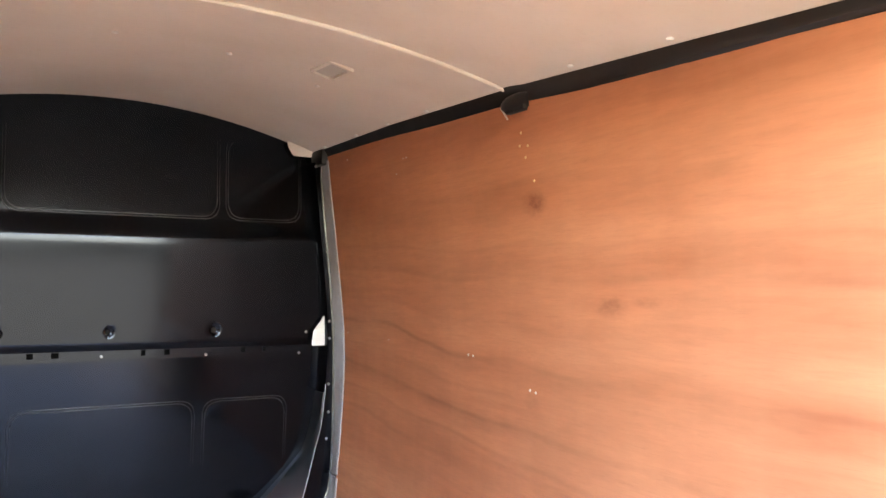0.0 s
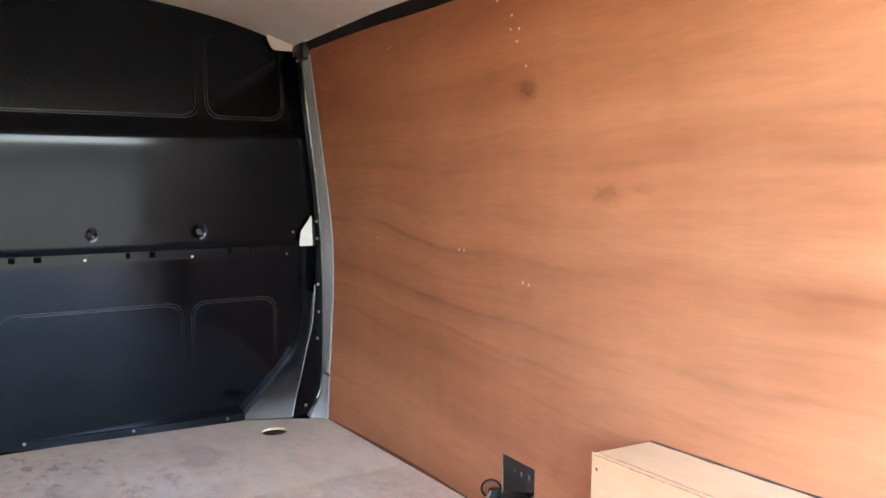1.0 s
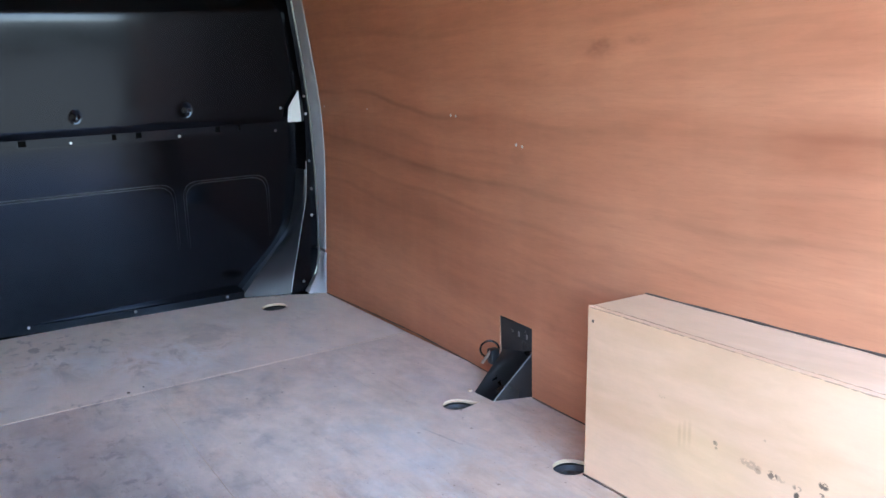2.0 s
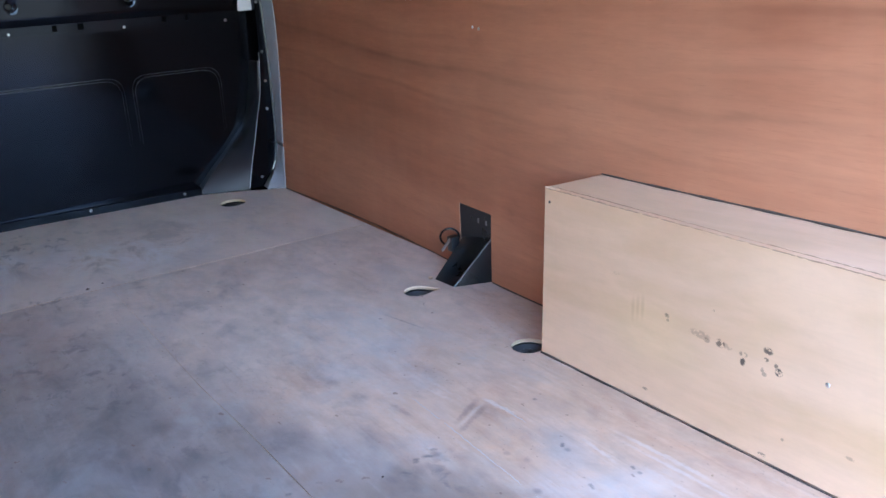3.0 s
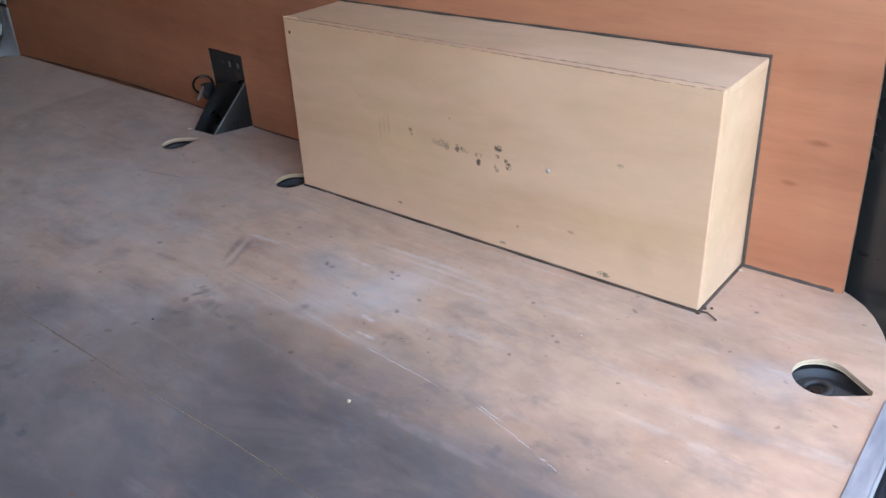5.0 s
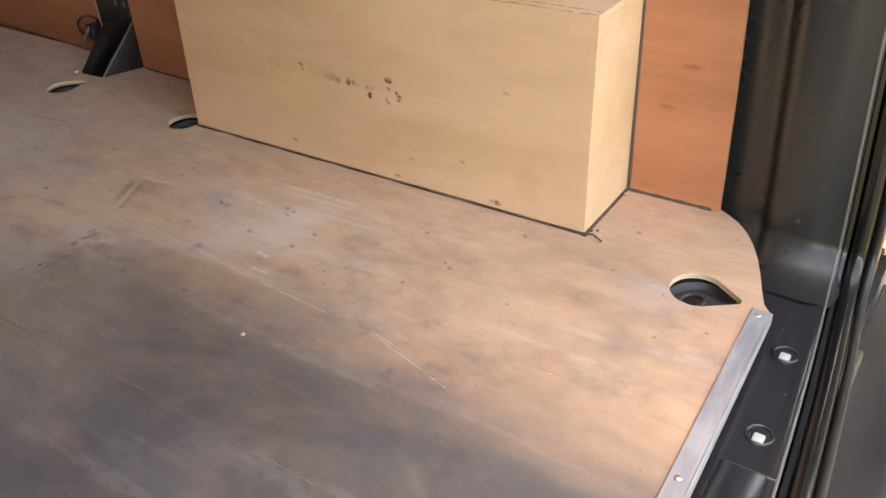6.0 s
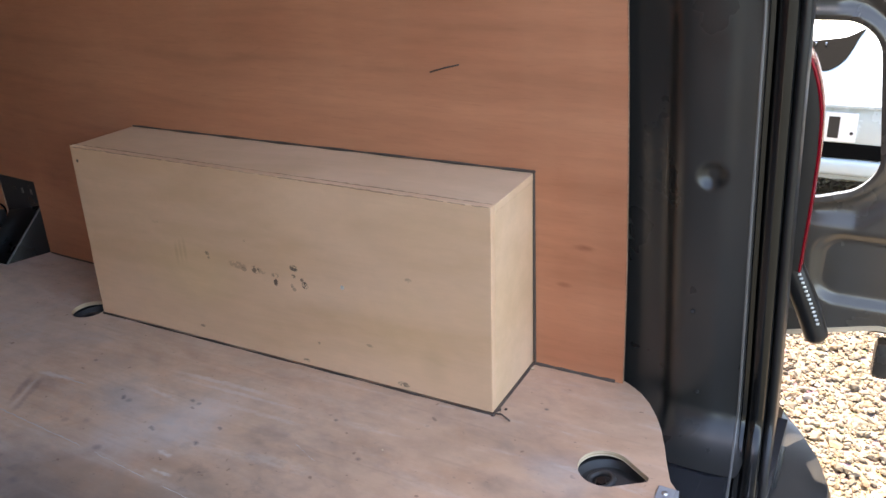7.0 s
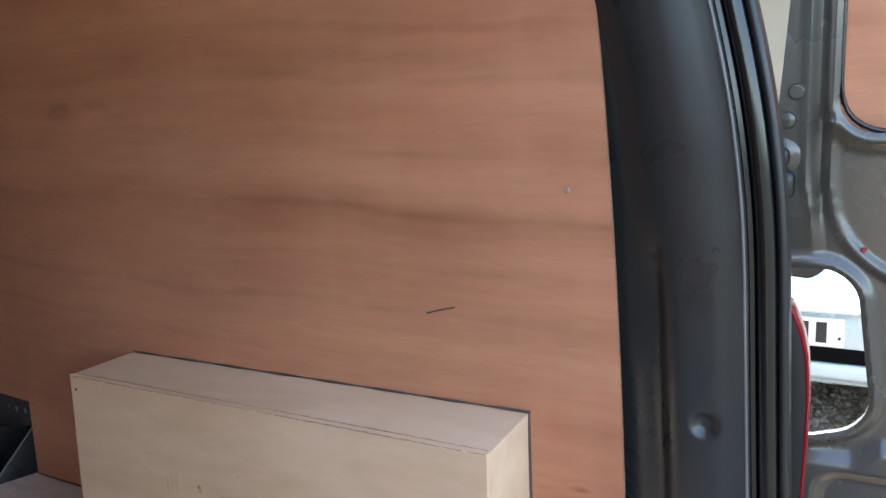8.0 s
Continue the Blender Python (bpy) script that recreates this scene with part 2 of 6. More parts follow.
    c = k.mix(k.math("MULTIPLY", k.math("MULTIPLY", rub, 0.26), k.ramp(track, -0.55, -0.42, 0.35, 1.0)), c, (0.66, 0.61, 0.58))
    score = k.noise((75, 4.0, 1), 4.0, rough=0.6, distort=0.4)
    c = k.mix(k.ramp(score, 0.58, 0.74, 0.0, 0.16), c, (0.22, 0.135, 0.095))
    fleck = k.math("MULTIPLY", k.ramp(k.noise((170, 95, 1), 2.0), 0.66, 0.72), k.ramp(mid, 0.42, 0.58))
    c = k.mix(k.math("MULTIPLY", fleck, 0.32), c, (0.10, 0.075, 0.065))
    spots = k.ramp(k.noise((60, 42, 1), 2.0), 0.70, 0.75)
    c = k.mix(k.math("MULTIPLY", spots, 0.6), c, (0.17, 0.09, 0.055))
    for sx, sy, r, d in ((-0.362, 0.93, 0.007, 0.75), (-0.323, 0.82, 0.005, 0.8), (-0.525, 1.05, 0.010, 0.6), (-0.30, 1.08, 0.005, 0.7), (-0.27, 0.60, 0.004, 0.7), (-0.33, 0.52, 0.005, 0.7), (-0.12, 0.33, 0.004, 0.8), (-0.555, 0.81, 0.005, 0.9),
                         (-0.385, 1.10, 0.045, 0.38), (-0.30, 0.33, 0.03, 0.3), (-0.36, 0.25, 0.035, 0.3), (-0.62, 2.42, 0.16, 0.45), (-0.86, 2.50, 0.15, 0.4), (-0.50, 0.40, 0.09, 0.3)):
        f = k.math("MULTIPLY", k.spot((sx, sy, 0), r, (1, 0.8, 0), 0.2), k.ramp(small, 0.3, 0.6, 0.5, 1.0))
        c = k.mix(k.math("MULTIPLY", f, d), c, (0.10, 0.075, 0.07))
    for sx, sy, r, d in ((-0.404, 0.848, 0.085, 0.22), (-0.36, 0.93, 0.06, 0.22), (-0.34, 0.80, 0.06, 0.22), (-0.245, 0.262, 0.055, 0.26), (-0.39, 1.62, 0.12, 0.30), (-0.50, 1.45, 0.10, 0.26), (-0.62, 2.45, 0.22, 0.45), (-0.95, 2.35, 0.20, 0.40)):
        f = k.math("MULTIPLY", k.spot((sx, sy, 0), r, (1, 0.7, 0), 0.05), k.ramp(cool, 0.36, 0.60, 0.1, 1.0))
        c = k.mix(k.math("MULTIPLY", f, d), c, (0.58, 0.575, 0.57))
    c = k.mottle(c, (5.5, 4.0, 1), 0.91, 1.07)
    c = k.mottle(c, (24, 13, 1), 0.92, 1.06)
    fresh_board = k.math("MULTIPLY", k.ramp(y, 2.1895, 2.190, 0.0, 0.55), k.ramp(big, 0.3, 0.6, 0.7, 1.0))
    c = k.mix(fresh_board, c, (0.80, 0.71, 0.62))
    on_fore = k.ramp(y, 2.1895, 2.190)
    smear = k.noise((9, 5, 1), 5.0, rough=0.7, distort=0.6, vec=k.added(k.pos, (2.1, 7.7, 0.0)))
    for sx, sy, r, lift in ((-0.62, 2.42, 0.30, 0.75), (-0.90, 2.55, 0.30, 0.5), (-0.45, 2.62, 0.22, 0.35)):
        near = k.math("MULTIPLY", k.spot((sx, sy, 0), r, (1, 1.2, 0), 0.1), on_fore)
        c = k.mix(k.math("MULTIPLY", k.math("MULTIPLY", near, k.ramp(smear, 0.42, 0.62)), lift), c, (0.80, 0.80, 0.80))
        c = k.mix(k.math("MULTIPLY", k.math("MULTIPLY", near, k.ramp(smear, 0.48, 0.34)), lift * 0.8), c, (0.22, 0.215, 0.22))
    seam = k.math("MULTIPLY", k.ramp(k.math("ABSOLUTE", k.math("SUBTRACT", y, 2.1885)), 0.001, 0.006, 1.0, 0.0), k.ramp(x, -0.62, -0.45, 0.15, 0.75))
    c = k.mix(seam, c, (0.84, 0.74, 0.62))
    grub = k.math("MULTIPLY", k.ramp(k.noise((30, 19, 1), 4.0, rough=0.6, distort=0.4), 0.52, 0.66), k.ramp(k.noise((4.2, 3.4, 1), 3.0, vec=k.added(k.pos, (5.1, 0.7, 0.0))), 0.46, 0.60))
    c = k.mix(k.math("MULTIPLY", grub, k.ramp(track, -0.55, -0.35, 0.50, 0.12)), c, (0.115, 0.105, 0.112))
    haze = k.math("MULTIPLY", k.ramp(k.noise((6.5, 4.5, 1), 4.0, distort=0.5, vec=k.added(k.pos, (1.7, 3.9, 0.0))), 0.50, 0.66), k.ramp(y, 0.8, 1.3, 0.04, 0.26))
    c = k.mix(haze, c, (0.425, 0.425, 0.43))
    # single scuffs, dashes and rubbed clouds
    ragged = k.math("SUBTRACT", k.noise((130, 75, 1), 3.0, rough=0.6), 0.5)
    worn, brown, soot, pale = k.ramp(small, 0.28, 0.62, 0.35, 1.0), (0.20, 0.135, 0.125), (0.055, 0.06, 0.075), (0.70, 0.67, 0.65)
    for sx, sy, r, d in ((-0.387, 0.796, 0.075, 0.34), (-0.443, 0.867, 0.06, 0.32), (-0.314, 0.787, 0.05, 0.25), (-0.522, 1.073, 0.05, 0.28), (-0.40, 1.46, 0.12, 0.28), (-0.62, 1.13, 0.09, 0.16)):
        c = k.mix(k.math("MULTIPLY", k.math("MULTIPLY", k.spot((sx, sy, 0), r, (1, 0.75, 0), 0.1), worn), d), c, (0.565, 0.58, 0.59))
    for sx, sy, r, d in ((-0.908, 1.302, 0.045, 0.5), (-0.843, 1.417, 0.035, 0.5), (-0.696, 1.234, 0.07, 0.45), (-0.933, 1.373, 0.05, 0.5), (-0.808, 1.096, 0.022, 0.5), (-0.681, 0.972, 0.05, 0.3), (-0.63, 0.745, 0.04, 0.35),
                         (-0.529, 1.287, 0.025, 0.4), (-0.544, 1.367, 0.03, 0.4), (-0.547, 1.003, 0.016, 0.45), (-0.565, 0.928, 0.012, 0.5), (-0.613, 1.035, 0.02, 0.4), (-0.44, 0.982, 0.008, 0.5), (-0.426, 0.948, 0.009, 0.45), (-0.466, 0.88, 0.009, 0.6)):
        c = k.mix(k.math("MULTIPLY", k.math("MULTIPLY", k.spot((sx, sy, 0), r, (1, 0.8, 0), 0.1), worn), d), c, (0.105, 0.095, 0.105))
    for ax, ay, bx, by, w, tone, d in ((-0.370, 1.146, -0.452, 1.102, 0.0075, brown, 0.60), (-0.376, 1.118, -0.462, 1.076, 0.0070, brown, 0.62), (-0.366, 1.141, -0.357, 1.060, 0.0060, pale, 0.62), (-0.371, 1.130, -0.455, 1.090, 0.0055, pale, 0.30),
                                       (-0.547, 1.059, -0.528, 1.046, 0.0050, soot, 0.80), (-0.527, 1.066, -0.515, 1.059, 0.0040, soot, 0.75), (-0.554, 1.061, -0.563, 1.047, 0.0055, soot, 0.65), (-0.499, 1.232, -0.494, 1.168, 0.0070, brown, 0.55),
                                       (-0.594, 1.044, -0.581, 1.028, 0.0035, soot, 0.5), (-0.858, 1.034, -0.884, 1.002, 0.0110, soot, 0.65), (-0.884, 1.006, -0.903, 0.992, 0.0090, soot, 0.70), (-0.860, 0.976, -0.869, 0.962, 0.0090, soot, 0.70), (-0.852, 0.985, -0.862, 0.970, 0.006, soot, 0.4),
                                       (-0.355, 0.950, -0.364, 0.940, 0.0040, soot, 0.85), (-0.319, 0.840, -0.324, 0.830, 0.0035, soot, 0.85), (-0.333, 0.826, -0.337, 0.817, 0.0025, brown, 0.8), (-0.397, 0.848, -0.402, 0.832, 0.0035, soot, 0.6), (-0.395, 0.760, -0.401, 0.749, 0.0040, soot, 0.8),
                                       (-0.355, 0.751, -0.359, 0.741, 0.0030, soot, 0.7), (-0.754, 1.104, -0.744, 1.098, 0.004, soot, 0.8), (-0.706, 1.102, -0.697, 1.094, 0.004, brown, 0.7), (-0.433, 0.794, -0.437, 0.763, 0.0045, pale, 0.8), (-0.467, 0.770, -0.467, 0.732, 0.0035, pale, 0.85),
                                       (-0.323, 0.940, -0.331, 0.855, 0.0040, pale, 0.40), (-0.268, 0.925, -0.259, 0.725, 0.0055, pale, 0.42), (-0.283, 0.900, -0.270, 0.640, 0.0040, pale, 0.30), (-0.310, 0.840, -0.300, 0.620, 0.0060, pale, 0.28), (-0.310, 1.576, -0.282, 1.443, 0.0030, soot, 0.4)):
        f = k.math("MULTIPLY", k.stroke(ax, ay, bx, by, w, ragged), worn)
        c = k.mix(k.math("MULTIPLY", f, d * 0.85), c, tone)
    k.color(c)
    k.rough(k.ramp(mid, 0.3, 0.7, 0.42, 0.60))
    return k.bump(k.math("ADD", fine, k.math("MULTIPLY", small, 0.6)), 0.15, 0.0008).m


def cream_board():
    k = Mat("cream_roof_board", rough=0.55)
    c = k.mix(k.ramp(k.noise(3.0, 3.0), 0.3, 0.7), (0.63, 0.57, 0.505), (0.69, 0.635, 0.575))
    k.color(k.mix(k.ramp(k.noise(60.0, 3.0), 0.5, 0.8, 0.0, 0.12), c, (0.45, 0.40, 0.33)))
    return k.bump(k.noise(140.0, 2.0), 0.06, 0.0006).m


def dark_paint(name, color, rough, metal=0.0, coat=0.0, grain=0.35):
    """Dark painted or moulded surface with faint dust and handling marks."""
    k = Mat(name, color, rough, metal, coat)
    dust = k.ramp(k.noise(7.0, 5.0, rough=0.65), 0.45, 0.75, 0.0, grain)
    c = k.mix(dust, color, tuple(min(1.0, v * 1.7 + 0.012) for v in color))
    scuff = k.ramp(k.noise((70, 70, 16), 3.0), 0.70, 0.80, 0.0, grain * 0.6)
    k.color(k.mix(scuff, c, (0.16, 0.155, 0.15)))
    k.rough(k.ramp(k.noise(11.0, 4.0), 0.3, 0.7, rough * 0.85, min(1.0, rough * 1.25)))
    return k.bump(k.noise(320.0, 2.0), 0.05, 0.0004).m


def gravel_stone():
    k = Mat("gravel_stone", rough=0.75)
    i = k.island()
    c = k.mix(k.ramp(i, 0.0, 0.7, smooth=False), (0.085, 0.066, 0.045), (0.185, 0.152, 0.110))
    c = k.mix(k.ramp(i, 0.72, 0.86), c, (0.17, 0.11, 0.06))
    c = k.mix(k.ramp(i, 0.90, 0.96), c, (0.23, 0.22, 0.21))
    k.color(k.mix(k.ramp(k.noise(70.0, 3.0), 0.4, 0.7, 0.0, 0.4), c, (0.17, 0.125, 0.08)))
    return k.bump(k.noise(160.0, 3.0), 0.3, 0.001).m


def gravel_bed():
    """Gravel drive round the van, with unseen dark grass added beyond it."""
    k = Mat("gravel_and_added_grass", rough=0.9)
    v = k.node("ShaderNodeTexVoronoi")
    v.inputs["Scale"].default_value = 38.0
    k.put(v.inputs["Vector"], k.pos)
    c = k.mix(k.ramp(k.noise(0.5, 3.0), 0.3, 0.7), (0.22, 0.175, 0.125), (0.26, 0.215, 0.155))
    c = k.mix(0.35, c, v.outputs["Color"], "SOFT_LIGHT")
    c = k.mix(k.ramp(v.outputs["Distance"], 0.3, 0.75, 0.0, 0.7), c, (0.17, 0.12, 0.08))
    # Grass is added out of sight to darken bounce and bulkhead reflections.
    grass = k.mix(k.ramp(k.noise(6.0, 5.0), 0.35, 0.7), (0.040, 0.040, 0.026), (0.070, 0.070, 0.048))
    edge = k.math("ADD", k.math("ADD", k.axis("Y"), k.math("MULTIPLY", k.noise(0.8, 4.0), 1.2)), k.ramp(k.axis("X"), -0.45, 0.0, -0.95, 0.0))
    k.color(k.mix(k.ramp(edge, -0.9, -0.6, 1.0, 0.0), c, grass))
    return k.bump(v.outputs["Distance"], 0.8, -0.02).m


def ply_edge_mat(name, light, dark):
    k = Mat(name, rough=0.7)
    layer = k.noise((3, 3, 420), 1.0)
    k.color(k.mix(k.ramp(layer, 0.4, 0.6), light, dark))
    return k.m


RED_PLY, BOX_PLY, BOX_TOP, FLOOR_PLY = red_ply(), pale_ply("box_plywood", (0.718, 0.463, 0.300), True), pale_ply("box_top_plywood", (0.72, 0.49, 0.32)), floor_ply()
EDGE, CREAM = ply_edge_mat("ply_edge", (0.74, 0.58, 0.40), (0.50, 0.35, 0.22)), cream_board()
RED_EDGE = ply_edge_mat("red_ply_edge", (0.40, 0.24, 0.15), (0.26, 0.14, 0.085))
BULK = Mat("black_bulkhead", (0.0016, 0.0018, 0.0026), 0.2, 0.0, 0.0, 0.29)
# Blue tint paints sky colour into the reflections.
BULK.b.inputs["Specular Tint"].default_value = (0.68, 0.78, 1.0, 1)
BULK.rough(BULK.ramp(BULK.noise(6.0, 4.0), 0.3, 0.7, 0.11, 0.15))
BULK = BULK.m
BODY = dark_paint("dark_grey_body_paint", (0.022, 0.0215, 0.0205), 0.31, 0.0, 0.2, 0.0)
# Paler copy of the bulkhead black, with reflected daylight in the colour.
GUSSET = dark_paint("gusset_sheen_paint", (0.016, 0.018, 0.0225), 0.33, 0.0, 0.0, 0.0)
# Body paint lifted to brown-grey; the gravel's reflection is put into the colour.
DOOR_PAINT = dark_paint("gravel_lit_door_paint", (0.078, 0.068, 0.058), 0.24, 0.35, 0.3, 0.08)
SILL = dark_paint("black_sill_paint", (0.017, 0.018, 0.0215), 0.22, 0.0, 0.4, 0.25)
STEEL_GREY = dark_paint("steel_grey_paint", (0.30, 0.31, 0.33), 0.38, 0.0, 0.3, 0.12)
PLASTIC = dark_paint("black_plastic", (0.008, 0.008, 0.0085), 0.38, 0.0, 0.0, 0.2)
BUMPER = dark_paint("charcoal_bumper_plastic", (0.010, 0.010, 0.0108), 0.36, 0.0, 0.0, 0.2)
WORN = dark_paint("worn_edge", (0.14, 0.135, 0.13), 0.4, 0.3)
RUBBER = dark_paint("black_rubber", (0.006, 0.006, 0.006), 0.19, 0.0, 0.0, 0.12)
EYE_STEEL = dark_paint("dusty_black_steel", (0.040, 0.038, 0.037), 0.45, 0.0, 0.0, 0.6)
BRACKET = dark_paint("glossy_black_steel", (0.007, 0.007, 0.008), 0.30, 0.0, 0.3, 0.25)
DARK = Mat("dark_gap", (0.0015, 0.0015, 0.0015), 0.9, 0.0, 0.0, 0.1).m
MATT_BROWN = dark_paint("matt_dark_brown", (0.075, 0.052, 0.040), 0.7)
ALU = Mat("brushed_aluminium", (0.40, 0.41, 0.43), 0.58, 0.5)
ALU.color(ALU.mix(ALU.ramp(ALU.noise((14, 60, 60), 4.0), 0.35, 0.7), (0.30, 0.305, 0.33), (0.42, 0.42, 0.44)))
ALU.bump(ALU.noise((8, 260, 260), 2.0), 0.15, 0.0004)
ALU = ALU.m
SAWN = dark_paint("sawn_ply_edge", (0.33, 0.20, 0.125), 0.8)
# The pressed lines' highlights are put into this paler tone.
PRESS = dark_paint("press_line_highlight", (0.017, 0.018, 0.021), 0.34, 0.0, 0.0, 0.2)
ZINC = Mat("zinc_screw", (0.62, 0.61, 0.58), 0.35, 0.9).m
RIVET = dark_paint("dull_steel_rivet", (0.26, 0.26, 0.26), 0.34, 0.7)
BRASS = Mat("yellow_zinc_screw", (0.64, 0.48, 0.27), 0.4, 0.8).m
WHITE = Mat("white_plastic_clip", (0.75, 0.75, 0.72), 0.5).m
FOAM = dark_paint("white_foam_tape", (0.72, 0.71, 0.69), 0.8)
CLIP = dark_paint("grey_green_plastic", (0.40, 0.43, 0.40), 0.5)
CHROME = Mat("chrome", (0.75, 0.76, 0.78), 0.12, 1.0).m
RED_LENS = Mat("red_lamp_lens", (0.22, 0.003, 0.011), 0.2, 0.0, 0.3).m
SCRATCH = Mat("pale_scratch", (0.50, 0.46, 0.43), 0.7).m
# Unseen backdrop, added to keep low sky out of the van and reflections.
BACKDROP = Mat("backdrop_hedge", rough=0.8)
BACKDROP.color(BACKDROP.mix(BACKDROP.ramp(BACKDROP.noise(9.0, 5.0), 0.35, 0.65), (0.015, 0.016, 0.012), (0.042, 0.044, 0.034)))
BACKDROP = BACKDROP.bump(BACKDROP.noise(14.0, 4.0), 0.9, 0.08).m
STONE, BED = gravel_stone(), gravel_bed()
CAR_PAINT = dark_paint("pale_silver_blue_paint", (0.46, 0.55, 0.57), 0.24, 0.15, 0.6, 0.1)
GLASS_DARK = Mat("dark_window_glass", (0.02, 0.024, 0.026), 0.06, 0.0, 0.5).m
TYRE = dark_paint("tyre_rubber", (0.02, 0.02, 0.02), 0.8)
PLATE_WHITE = Mat("white_plate", (0.82, 0.82, 0.80), 0.35).m
INK = Mat("black_ink", (0.02, 0.02, 0.02), 0.5).m
PRIMER = dark_paint("pale_tan_primer", (0.44, 0.35, 0.25), 0.42, 0.0, 0.2, 0.5)


# ---- mesh helpers ----
def mesh_object(name, bm, material, smooth=0.0):
    """Links a bmesh as one object. smooth: degrees below which edges are shaded smooth."""
    me = bpy.data.meshes.new(name)
    bmesh.ops.recalc_face_normals(bm, faces=bm.faces[:])
    if smooth:
        for f in bm.faces:
            f.smooth = True
        for e in bm.edges:
            if len(e.link_faces) == 2 and e.calc_face_angle(0.0) > radians(smooth):
                e.smooth = False
    bm.to_mesh(me)
    bm.free()
    for one in (material if isinstance(material, (list, tuple)) else [material]):
        me.materials.append(one)
    return new(name, me)


def part(name, bm, material, parent, label="", smooth=0.0):
    ob = mesh_object(name, bm, material, smooth)
    ob.parent = parent
    return tagged(ob, label)


def thing(name, base, label, category, group="", kind=""):
    """An Empty at a thing's base; its parts are given in the world and moved under it."""
    ob = new(name)
    ob.location = base
    ob.empty_display_size = 0.05
    return tagged(ob, label, category, group, kind)


def adopt(parent):
    """Keeps the parts of a thing where they were built, in the world."""
    bpy.context.view_layer.update()
    for o in parent.children:
        o.matrix_parent_inverse = parent.matrix_world.inverted()


def block(x0, x1, y0, y1, z0, z1, bevel=0.0, segments=1, bm=None):
    own = bmesh.new()
    bmesh.ops.create_cube(own, size=1.0)
    for v in own.verts:
        v.co = Vector(((x0 + x1) / 2 + v.co.x * (x1 - x0), (y0 + y1) / 2 + v.co.y * (y1 - y0), (z0 + z1) / 2 + v.co.z * (z1 - z0)))
    if bevel:
        bmesh.ops.bevel(own, geom=own.edges[:], offset=bevel, segments=segments, affect="EDGES", profile=0.5)
    if bm is None:
        return own
    me = bpy.data.meshes.new("tmp")
    own.to_mesh(me)
    own.free()
    bm.from_mesh(me)
    bpy.data.meshes.remove(me)
    return bm


def grid(rows, closed=False, bm=None, caps=False):
    """A skin over rows of points."""
    bm = bm or bmesh.new()
    vs = [[bm.verts.new(p) for p in row] for row in rows]
    n = len(vs[0])
    for a, b in zip(vs, vs[1:]):
        for i in range(n if closed else n - 1):
            j = (i + 1) % n
            bm.faces.new((a[i], a[j], b[j], b[i]))
    if caps:
        bm.faces.new(vs[0])
        bm.faces.new(list(reversed(vs[-1])))
    return bm


def tube(points, radius, sides=10, bm=None, flat=1.0):
    """A round bar along points."""
    pts = [Vector(p) for p in points]
    rows, ref = [], Vector((0.13, 0.31, 0.94)).normalized()
    for i, p in enumerate(pts):
        d = (pts[min(i + 1, len(pts) - 1)] - pts[max(i - 1, 0)]).normalized()
        u = d.cross(ref).normalized()
        w = d.cross(u)
        r = radius(i / (len(pts) - 1)) if callable(radius) else radius
        rows.append([p + r * (math.cos(a) * u + flat * math.sin(a) * w) for a in (2 * math.pi * k / sides for k in range(sides))])
    return grid(rows, True, bm, True)


def disc(centre, axis, radius, depth, sides=14, bm=None, top=0.8):
    """A low domed disc, standing out from its base along axis."""
    c, a = Vector(centre), Vector(axis).normalized()
    u = a.orthogonal().normalized()
    w = a.cross(u)
    rows = [[c + a * h + r * (math.cos(t) * u + math.sin(t) * w) for t in (2 * math.pi * k / sides for k in range(sides))]
            for h, r in ((0.0, radius), (depth * 0.5, radius), (depth, radius * top))]
    return grid(rows, True, bm, True)


def ring(centre, axis, radius, thick, sides=20, bm=None, start=0.0, end=360.0):
    """A torus, or an arc of one."""
    c, a = Vector(centre), Vector(axis).normalized()
    u = a.orthogonal().normalized()
    w = a.cross(u)
    full = end - start >= 360
    rows = []
    for k in range(sides + 1):
        t = radians(start + (end - start) * k / sides)
        d = math.cos(t) * u + math.sin(t) * w
        rows.append([c + d * (radius + thick * math.cos(s)) + a * thick * math.sin(s) for s in (2 * math.pi * q / 8 for q in range(8))])
    return grid(rows, True, bm, not full)


def rounded(points, radius, steps=5):
    """The closed 2D outline with its corners rounded."""
    out, n = [], len(points)
    for i in range(n):
        p, a, b = Vector(points[i]), Vector(points[i - 1]), Vector(points[(i + 1) % n])
        r = min(radius, (a - p).length * 0.45, (b - p).length * 0.45)
        s, e = p + (a - p).normalized() * r, p + (b - p).normalized() * r
        for k in range(steps + 1):
            t = k / steps
            out.append(tuple((1 - t) ** 2 * s + 2 * t * (1 - t) * p + t * t * e))
    return out


def sheet(outline, holes, place, thickness, way):
    """A flat board with holes: 2D outlines, put into space by place(u, v), thickened along way. Rim faces take material 1."""
    bm = bmesh.new()
    edges = []
    for loop in [outline, *holes]:
        vs = [bm.verts.new(place(*p)) for p in loop]
        edges += [bm.edges.new((vs[i], vs[(i + 1) % len(vs)])) for i in range(len(vs))]
    bmesh.ops.triangle_fill(bm, edges=edges, use_beauty=True)
    top = bm.faces[:]
    made = bmesh.ops.extrude_face_region(bm, geom=top)
    moved = [g for g in made["geom"] if isinstance(g, bmesh.types.BMVert)]
    bmesh.ops.translate(bm, verts=moved, vec=Vector(way) * thickness)
    bm.normal_update()
    axis = Vector(way).normalized()
    for f in bm.faces:
        f.material_index = 1 if abs(f.normal.dot(axis)) < 0.5 else 0
    return bm


